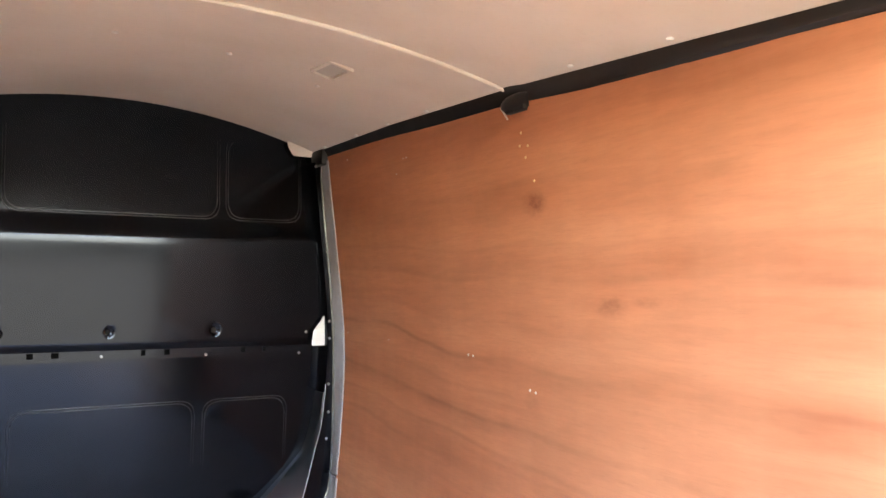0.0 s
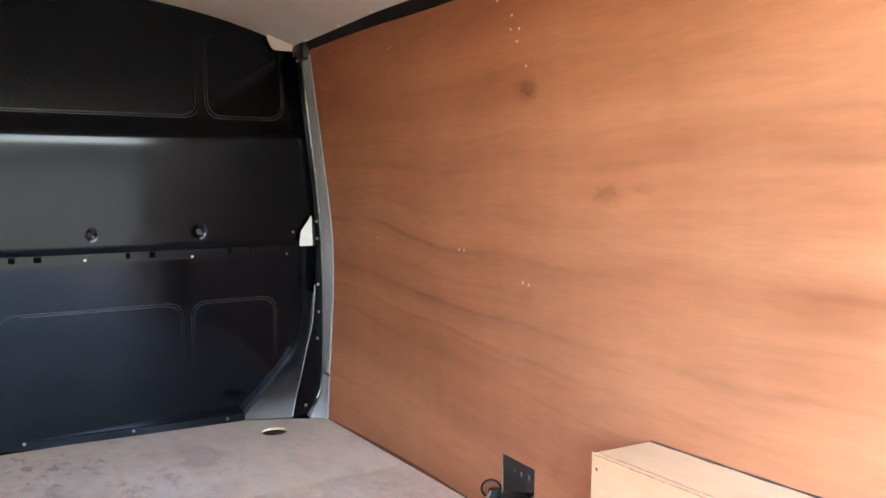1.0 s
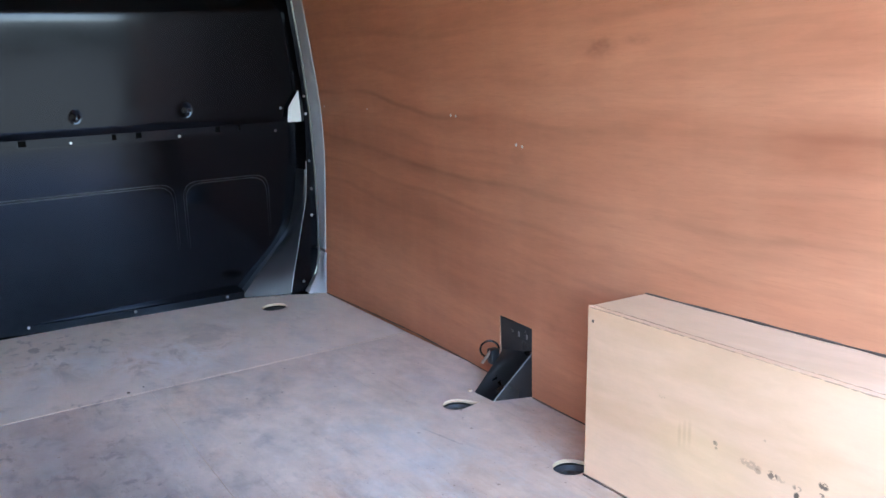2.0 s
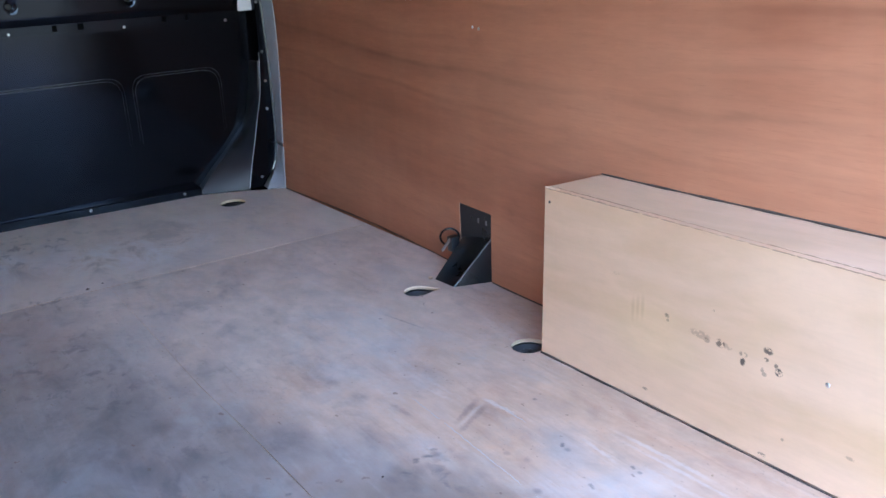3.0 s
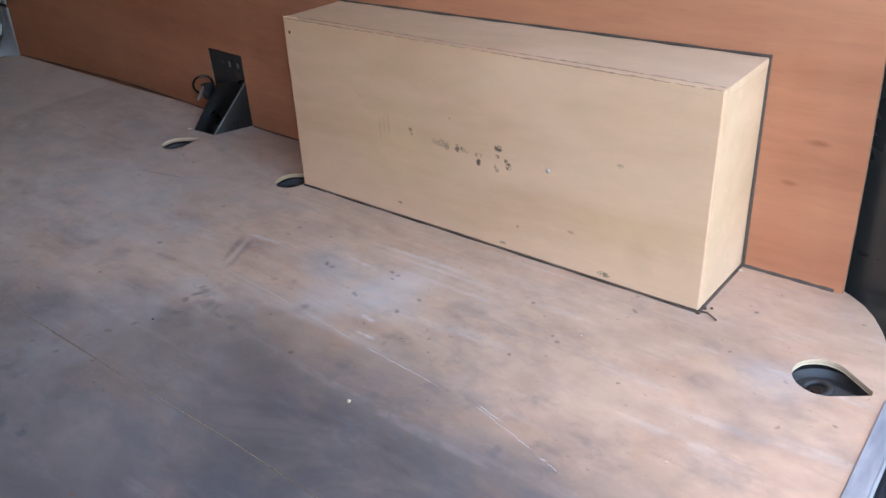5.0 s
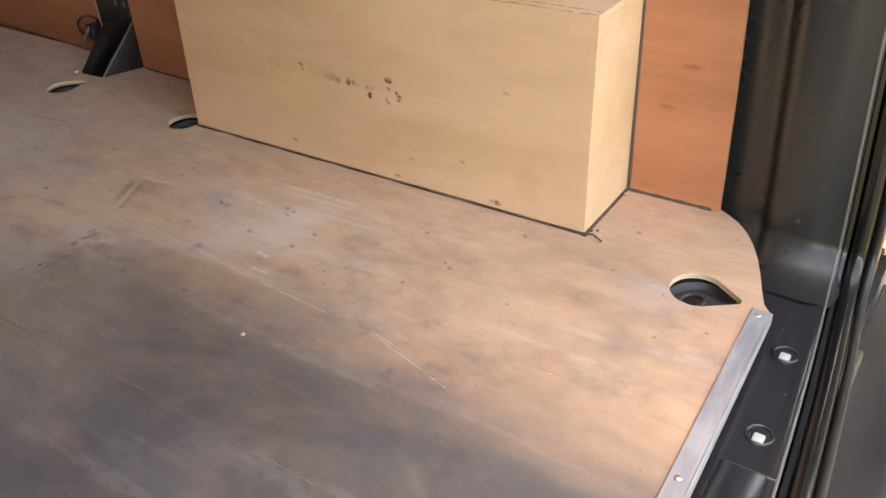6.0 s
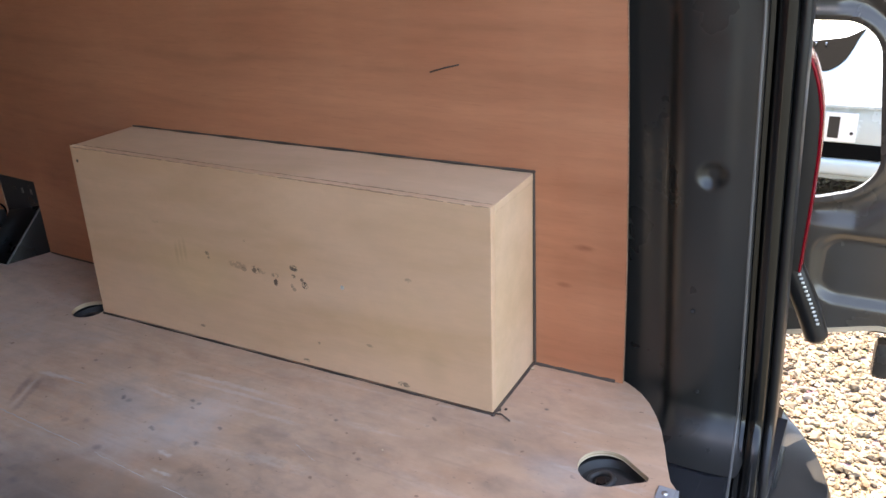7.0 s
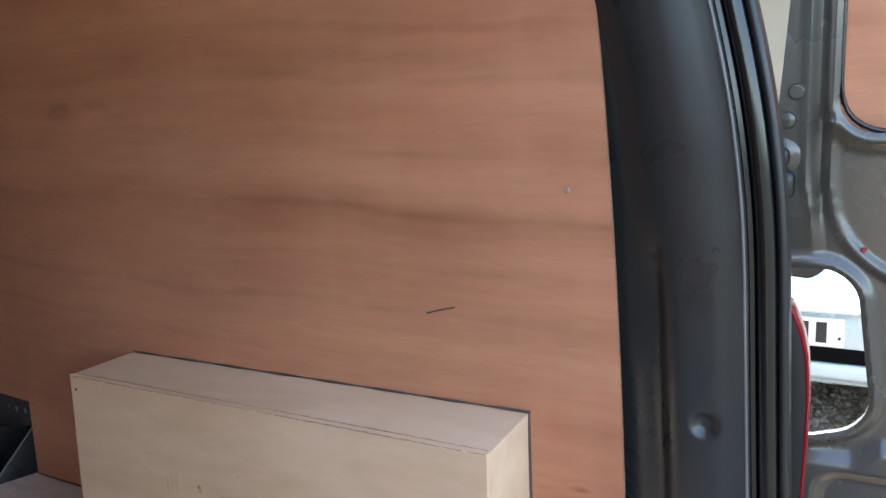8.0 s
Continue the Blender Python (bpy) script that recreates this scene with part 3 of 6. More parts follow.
def lerp(table, t):
    """A smooth value from (t, v) rows."""
    ts, vs = zip(*table)
    return float(np.interp(t, ts, vs))


# ---- the van's measures ----
MID = -0.73                      # centre line
BULK_Y = 2.925                   # front bulkhead
WALL = ((-0.05, 0.0), (0.0, 0.003), (0.16, 0.015), (0.30, 0.027), (0.45, 0.037), (0.57, 0.041), (0.70, 0.035), (0.88, 0.015), (1.04, -0.003), (1.16, -0.018), (1.36, -0.04))
EDGE_TOP = ((0.0, 1.180), (0.75, 1.231), (1.135, 1.255), (1.68, 1.288), (2.3, 1.302), (2.95, 1.306))
CROWN = ((0.0, 0.05), (1.68, 0.094), (2.95, 0.135))
FOOT = ((0.25, -0.012), (0.4, -0.013), (0.8, -0.019), (1.2, -0.026), (1.5, -0.025), (1.6, -0.019), (1.87, 0.0), (2.17, 0.013), (2.5, 0.008), (2.77, 0.0))   # how the lining's foot wanders
LINING_TOP = ((0.25, 1.182), (0.745, 1.206), (1.135, 1.225), (1.46, 1.238), (1.60, 1.246), (1.68, 1.270), (2.8, 1.285))
GROUND = -0.58


def wall_x(z, y=1.0):
    """The lining's inner face: bowed at its front end, nearly flat low down behind that."""
    zs = np.linspace(z - 0.06, z + 0.06, 5)
    bow = float(np.mean([lerp(WALL, q) for q in zs]))
    if bow > 0:
        bow *= lerp(((0.25, 0.0), (1.3, 0.16), (2.0, 0.55), (2.77, 1.0)), y)
    return bow + lerp(FOOT, y) * lerp(((0.0, 1.0), (0.32, 0.85), (0.9, 0.0)), z)


def rear_edge(z):
    return 0.250 + 0.037 * max(0.0, z / 0.876) ** 2


def roof_z(x, y):
    u = (x - MID) / (0.02 - MID - 0.04)
    return lerp(EDGE_TOP, y) + lerp(CROWN, y) * (1 - u * u)


# ---- structure: floor, walls, roof ----
def circle(cx, cy, rx, ry, n=22, turn=0.0):
    t = radians(turn)
    return [(cx + rx * math.cos(a) * math.cos(t) - ry * math.sin(a) * math.sin(t), cy + rx * math.cos(a) * math.sin(t) + ry * math.sin(a) * math.cos(t))
            for a in (2 * math.pi * k / n for k in range(n))]


def teardrop(cx, cy, r, tip_x, tip_y, n=20):
    a0 = math.atan2(tip_y - cy, tip_x - cx)
    pts = [(cx + r * math.cos(a0 + radians(62) + radians(236) * k / n), cy + r * math.sin(a0 + radians(62) + radians(236) * k / n)) for k in range(n + 1)]
    return pts + [(tip_x - 0.004, tip_y), (tip_x + 0.004, tip_y + 0.001)]


HOLES = {"front": circle(-0.212, 2.732, 0.042, 0.046, turn=-30), "mid": teardrop(-0.180, 1.637, 0.032, -0.134, 1.612), "box": teardrop(-0.174, 1.246, 0.033, -0.128, 1.222),
         "rear": teardrop(-0.209, 0.212, 0.036, -0.208, 0.155)}
LEFT = 2 * MID                   # inner face of the far side wall


def build_floor():
    floor = tagged(mesh_object("floor", block(LEFT - 0.06, 0.06, 0.02, 3.0, -0.075, -0.045), SILL),
                   "black painted steel load floor under the plywood boards", "floor", kind="structure")
    right = [(-0.7135, 0.110), (-0.50, 0.110), (-0.214, 0.1175), (-0.199, 0.130), (-0.168, 0.142), (-0.137, 0.153), (-0.104, 0.166), (-0.074, 0.181), (-0.046, 0.199), (-0.026, 0.217), (-0.012, 0.236), (0.0, 0.256), (0.0, 2.1890), (-0.7415, 2.1890), (-0.7390, 1.52), (-0.7280, 1.25), (-0.7220, 0.94), (-0.7145, 0.74)]
    left = [(-0.7427, 2.1890), (LEFT, 2.1890), (LEFT, 0.256), (LEFT + 0.026, 0.217), (LEFT + 0.074, 0.181), (LEFT + 0.137, 0.153), (LEFT + 0.195, 0.131), (LEFT + 0.214, 0.1175), (LEFT + 0.50, 0.110), (-0.7147, 0.110), (-0.7157, 0.74), (-0.7232, 0.94), (-0.7292, 1.25), (-0.7402, 1.52)]
    fore = [(0.0, 2.1905), (0.0, 2.79), (-0.06, 2.815), (-0.10, 2.845), (-0.268, 2.925), (-0.34, 2.953), (LEFT + 0.34, 2.953), (LEFT + 0.268, 2.925), (LEFT + 0.10, 2.845), (LEFT + 0.06, 2.815), (LEFT, 2.79), (LEFT, 2.1905)]
    for outline, holes in ((right, [HOLES["mid"], HOLES["box"], HOLES["rear"]]), (left, []), (fore, [HOLES["front"]])):
        lift = 0.0005 if outline is fore else 0.0
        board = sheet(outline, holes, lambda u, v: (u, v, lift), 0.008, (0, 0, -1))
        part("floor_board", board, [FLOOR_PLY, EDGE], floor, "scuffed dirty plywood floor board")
    return floor


def scratch(points, width, parent):
    """A pale line scored into a board."""
    rng = random.Random(len(points) + int(points[0][1] * 1000))
    a, b = [], []
    for i, (x, y) in enumerate(points):
        w = width * (0.35 + 0.9 * rng.random()) * (0.4 if i in (0, len(points) - 1) else 1.0)
        a.append((x - w / 2, y, 0.0006))
        b.append((x + w / 2, y + 0.001, 0.0006))
    part("scratch", grid([a, b]), SCRATCH, parent)


def wander(x0, y0, x1, y1, n, amount, seed):
    rng = random.Random(seed)
    return [(x0 + (x1 - x0) * k / n + amount * (rng.random() - 0.5), y0 + (y1 - y0) * k / n) for k in range(n + 1)]


def wall_sheet(name, sign, y_front, label):
    """A bowed plywood side lining; sign 1: right-hand side, with the notch for the anchor bracket."""
    zs = sorted({*np.linspace(-0.012, 1.34, 46).round(4).tolist(), 0.166})
    ys = sorted({*np.linspace(0.0, 1.0, 30).tolist()})
    bm = bmesh.new()
    notch = (1.560, 1.698)

    def at(s, z):
        y = rear_edge(z) + (y_front - rear_edge(z)) * s
        return y

    rows, stops = [], [0.0, *np.linspace(0.02, 0.46, 12), "a", "b", *np.linspace(0.6, 1.0, 12)]
    for z in zs:
        row = []
        for s in stops:
            y = notch[0] if s == "a" else notch[1] if s == "b" else at(s, z)
            q = z if z < 1.0 else 1.0 + (z - 1.0) * (lerp(LINING_TOP, y) - 1.0) / 0.34
            row.append(bm.verts.new((wall_x(q, y) if sign > 0 else LEFT - wall_x(q, y), y, q)))
        rows.append(row)
    cut = stops.index("a")
    for j in range(len(zs) - 1):
        for i in range(len(stops) - 1):
            if sign > 0 and i == cut and zs[j + 1] <= 0.1661:
                continue
            bm.faces.new((rows[j][i], rows[j][i + 1], rows[j + 1][i + 1], rows[j + 1][i]))
    bmesh.ops.recalc_face_normals(bm, faces=bm.faces[:])
    if (bm.faces[0].normal.x > 0) == (sign > 0):
        bmesh.ops.reverse_faces(bm, faces=bm.faces[:])
    me = bpy.data.meshes.new(name)
    for f in bm.faces:
        f.smooth = True
    bm.to_mesh(me)
    bm.free()
    me.materials.append(RED_PLY)
    me.materials.append(RED_EDGE)
    ob = new(name, me)
    thick = ob.modifiers.new("thickness", "SOLIDIFY")
    thick.thickness, thick.offset, thick.material_offset_rim = 0.006, -1.0, 1
    crisp = ob.modifiers.new("crisp_edges", "EDGE_SPLIT")
    crisp.split_angle = radians(35)
    return tagged(ob, label, "wall", kind="structure")


def outer_side(name, sign):
    """The van's steel side behind the lining."""
    bm = bmesh.new()
    side_stretch((0.27, 0.9, 1.8, 2.6, 3.05), sign, bm)
    return tagged(mesh_object(name, bm, BODY, 40), "dark grey painted steel van side outside the plywood lining", "wall", kind="structure")


def side_stretch(ys, sign, bm):
    rows = []
    for y in ys:
        ring_ = []
        for z in np.linspace(-0.32, 1.40, 16):
            bow = 0.055 * math.sin(math.pi * min(1, max(0, (z + 0.32) / 1.5))) - 0.10 * max(0.0, z - 0.6) ** 1.5
            x = 0.105 + bow
            ring_.append((x if sign > 0 else LEFT - x, y, z))
        for z in np.linspace(1.40, -0.32, 16):
            x = max(0.052, lerp(WALL, z) + 0.02)
            if z > 1.0:
                x = 0.03
            ring_.append((x if sign > 0 else LEFT - x, y, z))
        rows.append(ring_)
    grid(rows, True, bm, True)


def build_ceiling():
    xs = np.linspace(LEFT + 0.02, -0.02, 40)
    def slab(y0, y1, drop, thick, n):
        low = [[(x, y, roof_z(x, y) - drop) for x in xs] for y in np.linspace(y0, y1, n)]
        bm = grid(low)
        made = bmesh.ops.extrude_face_region(bm, geom=bm.faces[:])
        bmesh.ops.translate(bm, verts=[g for g in made["geom"] if isinstance(g, bmesh.types.BMVert)], vec=(0, 0, thick))
        return bm
    front = slab(1.672, 2.94, 0.004, 0.012, 22)
    me = bpy.data.meshes.new("tmp")
    rear = slab(0.31, 1.684, -0.001, 0.006, 26)
    rear.to_mesh(me)
    rear.free()
    front.from_mesh(me)
    bpy.data.meshes.remove(me)
    tube([(x, 1.674, roof_z(x, 1.674) - 0.004) for x in xs], 0.0042, 8, front)
    for x0, x1 in ((LEFT - 0.05, -0.0),):
        outer = [[(x, y, roof_z(max(LEFT, min(0, x)), y) + 0.06) for x in np.linspace(x0, 0.05, 30)] for y in np.linspace(0.30, 3.05, 20)]
        grid(outer, False, front)
    return tagged(mesh_object("ceiling", front, CREAM, 30), "cream painted curved roof boards with a lapped cross joint", "ceiling", kind="structure")


def build_trim():
    """Black cove along the joint of wall and roof."""
    ys = [*np.linspace(0.31, 1.60, 20), *np.linspace(1.64, 2.83, 20)]
    rows = []
    for y in ys:
        z = lerp(EDGE_TOP, y)
        x, f, d = -0.02, lerp(((0.75, 0.45), (1.60, 0.40), (1.64, 0.60), (2.2, 0.85)), y), lerp(((0.3, 0.014), (0.75, 0.026), (1.0, 0.040), (1.4, 0.055), (1.60, 0.056), (2.0, 0.056), (2.5, 0.046), (2.83, 0.042)), y)
        rows.append([(x - 0.030 * f, y, z + 0.004), (x - 0.018 * f, y, z - 0.29 * d), (x - 0.010, y, z - 0.57 * d), (x + 0.000, y, z - 0.90 * d), (x + 0.012, y, z - d), (x + 0.035, y, z + 0.02), (x - 0.015, y, z + 0.03)])
    trim = tagged(mesh_object("trim", grid(rows, True, None, True), PLASTIC, 40), "black moulded cove strip between roof and plywood wall", "trim", kind="structure")
    rows = [[(LEFT - p[0], p[1], p[2]) for p in r] for r in rows]
    tagged(mesh_object("trim", grid(rows, True, None, True), PLASTIC, 40), "black moulded cove strip between roof and plywood wall", "trim", kind="structure")
    return trim


floor_ob = build_floor()
for spec in ((-0.460, 1.22, -0.463, 1.13, 10, 0.0015, 1), (-0.463, 1.12, -0.474, 0.905, 24, 0.0015, 9), (-0.476, 0.875, -0.485, 0.763, 14, 0.0015, 2), (-0.487, 0.73, -0.494, 0.593, 16, 0.0015, 3),
             (-0.497, 0.532, -0.519, 0.431, 14, 0.002, 5), (-0.492, 0.53, -0.503, 0.48, 8, 0.002, 4), (-0.36, 1.10, -0.36, 1.03, 6, 0.002, 6), (-0.523, 0.42, -0.53, 0.39, 6, 0.003, 7), (-0.34, 0.62, -0.36, 0.57, 6, 0.002, 8)):
    scratch(wander(*spec), 0.0019 if spec[1] > 0.9 else 0.0014, floor_ob)
part("joint_dirt", grid([[(x - 0.0015, y, -0.004), (x - 0.0008, y, -0.0013), (x + 0.0008, y, -0.0013), (x + 0.0015, y, -0.004)] for x, y in ((-0.7289, 1.262), (-0.7396, 1.52), (-0.7421, 2.188))], True, None, True), FLOOR_PLY, floor_ob, "trodden dirt filling the board joint")
wall_right = wall_sheet("wall_right", 1, 2.79, "bowed red-brown plywood side lining with dark grain and knots")
wall_left = wall_sheet("wall_left", -1, 2.79, "plain red-brown plywood side lining")
outer_side("wall_outer_right", 1)
outer_side("wall_outer_left", -1)
ceiling = build_ceiling()
build_trim()


# ---- bulkhead ----
def smooth(a, b, t):
    u = min(1.0, max(0.0, (t - a) / (b - a)))
    return u * u * (3 - 2 * u)


def in_panel(x, z, x0, x1, z0, z1, r):
    """Distance outside a rounded rectangle (negative inside)."""
    cx, cz, hx, hz = (x0 + x1) / 2, (z0 + z1) / 2, (x1 - x0) / 2 - r, (z1 - z0) / 2 - r
    dx, dz = max(abs(x - cx) - hx, 0.0), max(abs(z - cz) - hz, 0.0)
    return math.hypot(dx, dz) - r


def gusset_edge(z):
    """Inner edge of the sloping corner gusset: how far across and how deep it stands."""
    x = lerp(((-0.05, -0.308), (0.0, -0.262), (0.026, -0.245), (0.073, -0.203), (0.135, -0.141), (0.193, -0.088), (0.222, -0.062), (0.25, -0.050), (0.295, -0.037), (0.36, -0.0235), (0.45, -0.0135), (1.5, -0.01)), z)
    y = lerp(((0.0, 2.920), (0.10, 2.923), (0.17, 2.924), (0.222, 2.920), (0.25, 2.900), (0.295, 2.876), (0.36, 2.857), (0.45, 2.853)), z)
    return x, y


def flange_line(z):
    """Inner edge of the riveted side flange."""
    return lerp(((-0.05, -0.114), (0.004, -0.104), (0.085, -0.086), (0.152, -0.067), (0.243, -0.044), (0.317, -0.0235), (0.363, -0.0155), (0.451, -0.0075), (0.62, -0.001), (0.72, -0.004), (0.84, -0.014), (1.04, -0.036), (1.27, -0.058)), z)


def post_line(z):
    """Inner edge of the grey body post beside the flange."""
    return sum(lerp(((-0.03, -0.074), (0.028, -0.034), (0.06, -0.010), (0.095, 0.005), (0.15, 0.013), (0.25, 0.018), (0.43, 0.022), (0.63, 0.020), (0.84, 0.005), (1.04, -0.017), (1.26, -0.038)), z + o) for o in (-0.012, 0.0, 0.012)) / 3


def bulk_depth(x, z, upper):
    """How far the bulkhead stands out from its plane."""
    s = x if x > MID else LEFT - x
    d = 0.0
    if upper:
        d += 0.026 + 0.018 * smooth(1.050, 0.982, z) - 0.03 * max(0.0, z - 1.04) - 0.06 * max(0.0, 0.962 - z) ** 1.2
        d -= 0.02 * smooth(-0.12, 0.02, s) * smooth(0.9, 1.35, z)
        for x0, x1 in ((-1.045, -0.388), (-0.358, -0.092)):
            e = in_panel(s, z, x0, x1, 1.055, 1.365 if x1 < -0.3 else 1.34, 0.055)
            d += 0.0004 * smooth(0.006, -0.006, e)
        if z < 0.66:
            d -= 0.008 * smooth(0.632, 0.612, z)
        for bx in (-0.739, -0.398):
            r = math.hypot(s - bx, z - 0.672)
            d -= 0.006 * smooth(0.022, 0.014, r)
    else:
        d += 0.002 * smooth(0.60, 0.35, z) - 0.070 * max(0.0, 0.58 - z)
        for x0, x1 in ((-1.012, -0.452), (-0.418, -0.126)):
            e = in_panel(s, z, x0, x1, 0.08, 0.428, 0.055)
            d += 0.0004 * smooth(0.006, -0.006, e) * smooth(0.16, 0.23, z)
    return d


def bulk_panel(upper):
    z0, z1 = (0.612, 1.46) if upper else (-0.01, 0.618)
    bm = bmesh.new()
    rows = []
    nx, nz = 260, 120 if upper else 120
    for j in range(nz + 1):
        z = z0 + (z1 - z0) * j / nz
        row = []
        for i in range(nx + 1):
            half = wall_x(z, 2.8) - MID - 0.006 if z > 0.2 else 0.725
            u = 2 * i / nx - 1
            x = MID + half * math.copysign(1 - (1 - abs(u)) ** 1.5, u)
            zz = min(z, roof_z(x, BULK_Y) - 0.002)
            row.append((x, BULK_Y - bulk_depth(x, zz, upper), zz))
        rows.append(row)
    grid(rows, False, bm)
    bmesh.ops.dissolve_degenerate(bm, dist=0.0002, edges=bm.edges[:])
    if upper:
        low = [v for v in bm.verts if v.co.z < 0.6125]
        edge = [e for e in bm.edges if all(v.co.z < 0.6125 for v in e.verts)]
        made = bmesh.ops.extrude_edge_only(bm, edges=edge)
        for v in [g for g in made["geom"] if isinstance(g, bmesh.types.BMVert)]:
            v.co.y += 0.03
    return bm


def rivet(name, at, way, radius, height, material, parent, label=""):
    return part(name, disc(at, way, radius, height, 12), material, parent, label, 60)


def build_bulkhead():
    b = thing("bulkhead", (MID, BULK_Y, 0), "black pressed steel bulkhead with ribbed panels and rivets", "bulkhead")
    part("upper_panel", bulk_panel(True), BULK, b, "glossy black upper panel with pressed outlines", 50)
    part("lower_panel", bulk_panel(False), BULK, b, "black lower panel with flared corners", 50)
    back = block(LEFT - 0.02, 0.02, BULK_Y + 0.045, BULK_Y + 0.06, -0.05, 1.45)
    part("backing", back, DARK, b)
    for x in (-0.739, -0.398, LEFT + 0.398):
        y = BULK_Y - bulk_depth(x, 0.672, True)
        p = part("bolt", disc((x, y + 0.001, 0.672), (0, -1, 0), 0.0115, 0.003, 18), DARK, b, "black bolt in a round dish", 40)
        part("washer", ring((x, y - 0.004, 0.672), (0, 1, 0), 0.0072, 0.0008, 18), WORN, p, "", 60)
        part("head", disc((x, y - 0.002, 0.672), (0, -1, 0), 0.0036, 0.003, 6), EYE_STEEL, p, "dull hexagon head")
    for upper, x0, x1, z0, z1, low in ((True, -1.045, -0.388, 1.055, 1.365, 0), (True, -0.358, -0.092, 1.055, 1.34, 0), (True, LEFT + 0.092, LEFT + 0.358, 1.055, 1.34, 0),
                                       (False, -1.012, -0.452, 0.0, 0.428, 0.2), (False, -0.418, -0.126, 0.0, 0.428, 0.2), (False, LEFT + 0.126, LEFT + 0.418, 0.0, 0.428, 0.2)):
        for grow in (-0.0040, 0.0040):
            loop = rounded([(x0 - grow, z0 - grow), (x1 + grow, z0 - grow), (x1 + grow, z1 + grow), (x0 - grow, z1 + grow)], 0.055, 6)
            dense = []
            for (ax, az), (bx, bz) in zip(loop, loop[1:] + loop[:1]):
                n = max(1, int(math.hypot(bx - ax, bz - az) / 0.02))
                dense += [(ax + (bx - ax) * q / n, az + (bz - az) * q / n) for q in range(n)]
            keep = [q for q in dense if (q[1] > low if not upper else q[1] < 1.33)]
            start = max(range(len(keep)), key=lambda i: math.dist(keep[i], keep[i - 1]))
            keep = keep[start:] + keep[:start]
            # Thin paler thread paints the highlight along each pressed outline.
            part("pressed_line", tube([(x, BULK_Y - bulk_depth(x, z, upper), z) for x, z in keep], lambda q: 0.0013 * (0.25 + 0.75 * smooth(0.0, 0.30, min(q, 1 - q))), 6), PRESS, b, "", 60)
    rivets = [(-0.750, 0.592), (-0.416, 0.587), (-0.081, 0.581), (-1.08, 0.592)]
    low = [(-0.944, 0.022), (-0.622, 0.018), (-0.315, 0.016), (-1.25, 0.02)]
    for x, z in rivets + low:
        y = BULK_Y - bulk_depth(x, z, False) if z > 0.1 else lerp(((-1.25, 2.976), (-0.95, 2.961), (-0.70, 2.941), (-0.265, 2.915)), x)
        rivet("rivet", (x, y + 0.001, z), (0, -1, 0), 0.0050, 0.004, RIVET, b, "bright steel rivet")
    for x, z in ((-0.066, 0.659),):
        y = BULK_Y - bulk_depth(x, z, True)
        rivet("rivet", (x, y + 0.001, z), (0, -1, 0), 0.0050, 0.004, RIVET, b, "bright steel rivet")
    zs = np.linspace(0.006, 1.27, 44)
    flange = grid([[(flange_line(z) - 0.004, 2.928, z), (flange_line(z), 2.853, z), (flange_line(z) + 0.002, 2.8495, z), (post_line(z) - 0.002, 2.8495, z), (post_line(z) + 0.002, 2.853, z), (post_line(z) + 0.002, 2.928, z)] for z in zs], True, None, True)
    part("side_flange", flange, BULK, b, "riveted black side flange", 40)
    # Bulkhead facet; its daylight sheen is painted as a paler blue-grey.
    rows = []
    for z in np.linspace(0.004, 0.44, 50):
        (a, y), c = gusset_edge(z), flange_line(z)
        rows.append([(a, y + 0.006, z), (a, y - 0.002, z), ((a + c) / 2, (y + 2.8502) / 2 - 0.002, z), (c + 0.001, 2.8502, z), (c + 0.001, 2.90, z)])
    part("corner_gusset", grid(rows, True, None, True), GUSSET, b, "sloping corner gusset, its blue-grey sheen put into the colour", 35)
    part("gusset_return", grid([[(gusset_edge(z)[0] - 0.0005, gusset_edge(z)[1] + 0.0005, z), (gusset_edge(z)[0] - 0.0005, 2.985, z), (gusset_edge(z)[0] + 0.004, 2.985, z), (gusset_edge(z)[0] + 0.004, gusset_edge(z)[1] + 0.004, z)] for z in np.linspace(0.004, 0.44, 40)], True, None, True), PLASTIC, b, "black inner side of the gusset", 40)
    toe = lambda x: lerp(((-1.2, 2.975), (-0.95, 2.961), (-0.70, 2.941), (-0.265, 2.915)), x)
    part("toe_flange", grid([[(x, 2.99, 0.0015), (x, toe(x), 0.0015), (x, toe(x) + 0.0005, 0.026), (x, toe(x) + 0.003, 0.029), (x, 2.99, 0.031)] for x in np.linspace(-1.2, -0.255, 24)], True, None, True), BULK, b, "riveted foot flange", 35)
    fold = tube([(flange_line(z) + 0.0006, 2.8512, z) for z in np.linspace(0.008, 0.47, 24)], 0.0016, 6)
    part("fold_edge", fold, STEEL_GREY, b, "pale fold line of the corner", 60)
    for x, z in ((-0.053, 0.041), (-0.002, 0.277), (0.005, 0.372), (0.005, 0.471), (0.006, 0.635), (0.005, 0.696), (-0.052, 1.255)):
        rivet("rivet", (x, 2.850, z), (0, -1, 0), 0.0052, 0.0035, RIVET, b, "bright steel rivet")
    for x, w in ((-0.957, 0.009), (-0.886, 0.011), (-0.621, 0.007), (-0.545, 0.009), (-0.287, 0.008), (-0.212, 0.005)):
        y = BULK_Y - bulk_depth(x, 0.59, False)
        part("slot", block(x - w, x + w, y - 0.002, y + 0.004, 0.591, 0.609, 0.001), DARK, b, "dark slot")
    for pts, lab in (([(-0.053, 0.609), (0.004, 0.609), (0.006, 0.722), (-0.003, 0.719), (-0.046, 0.661)], "white foam tape patch"),):
        y = 2.872
        part("tape_patch", sheet(rounded(pts, 0.006, 3), [], lambda u, v: (u, y, v), 0.003, (0, 1, 0)), FOAM, b, lab)
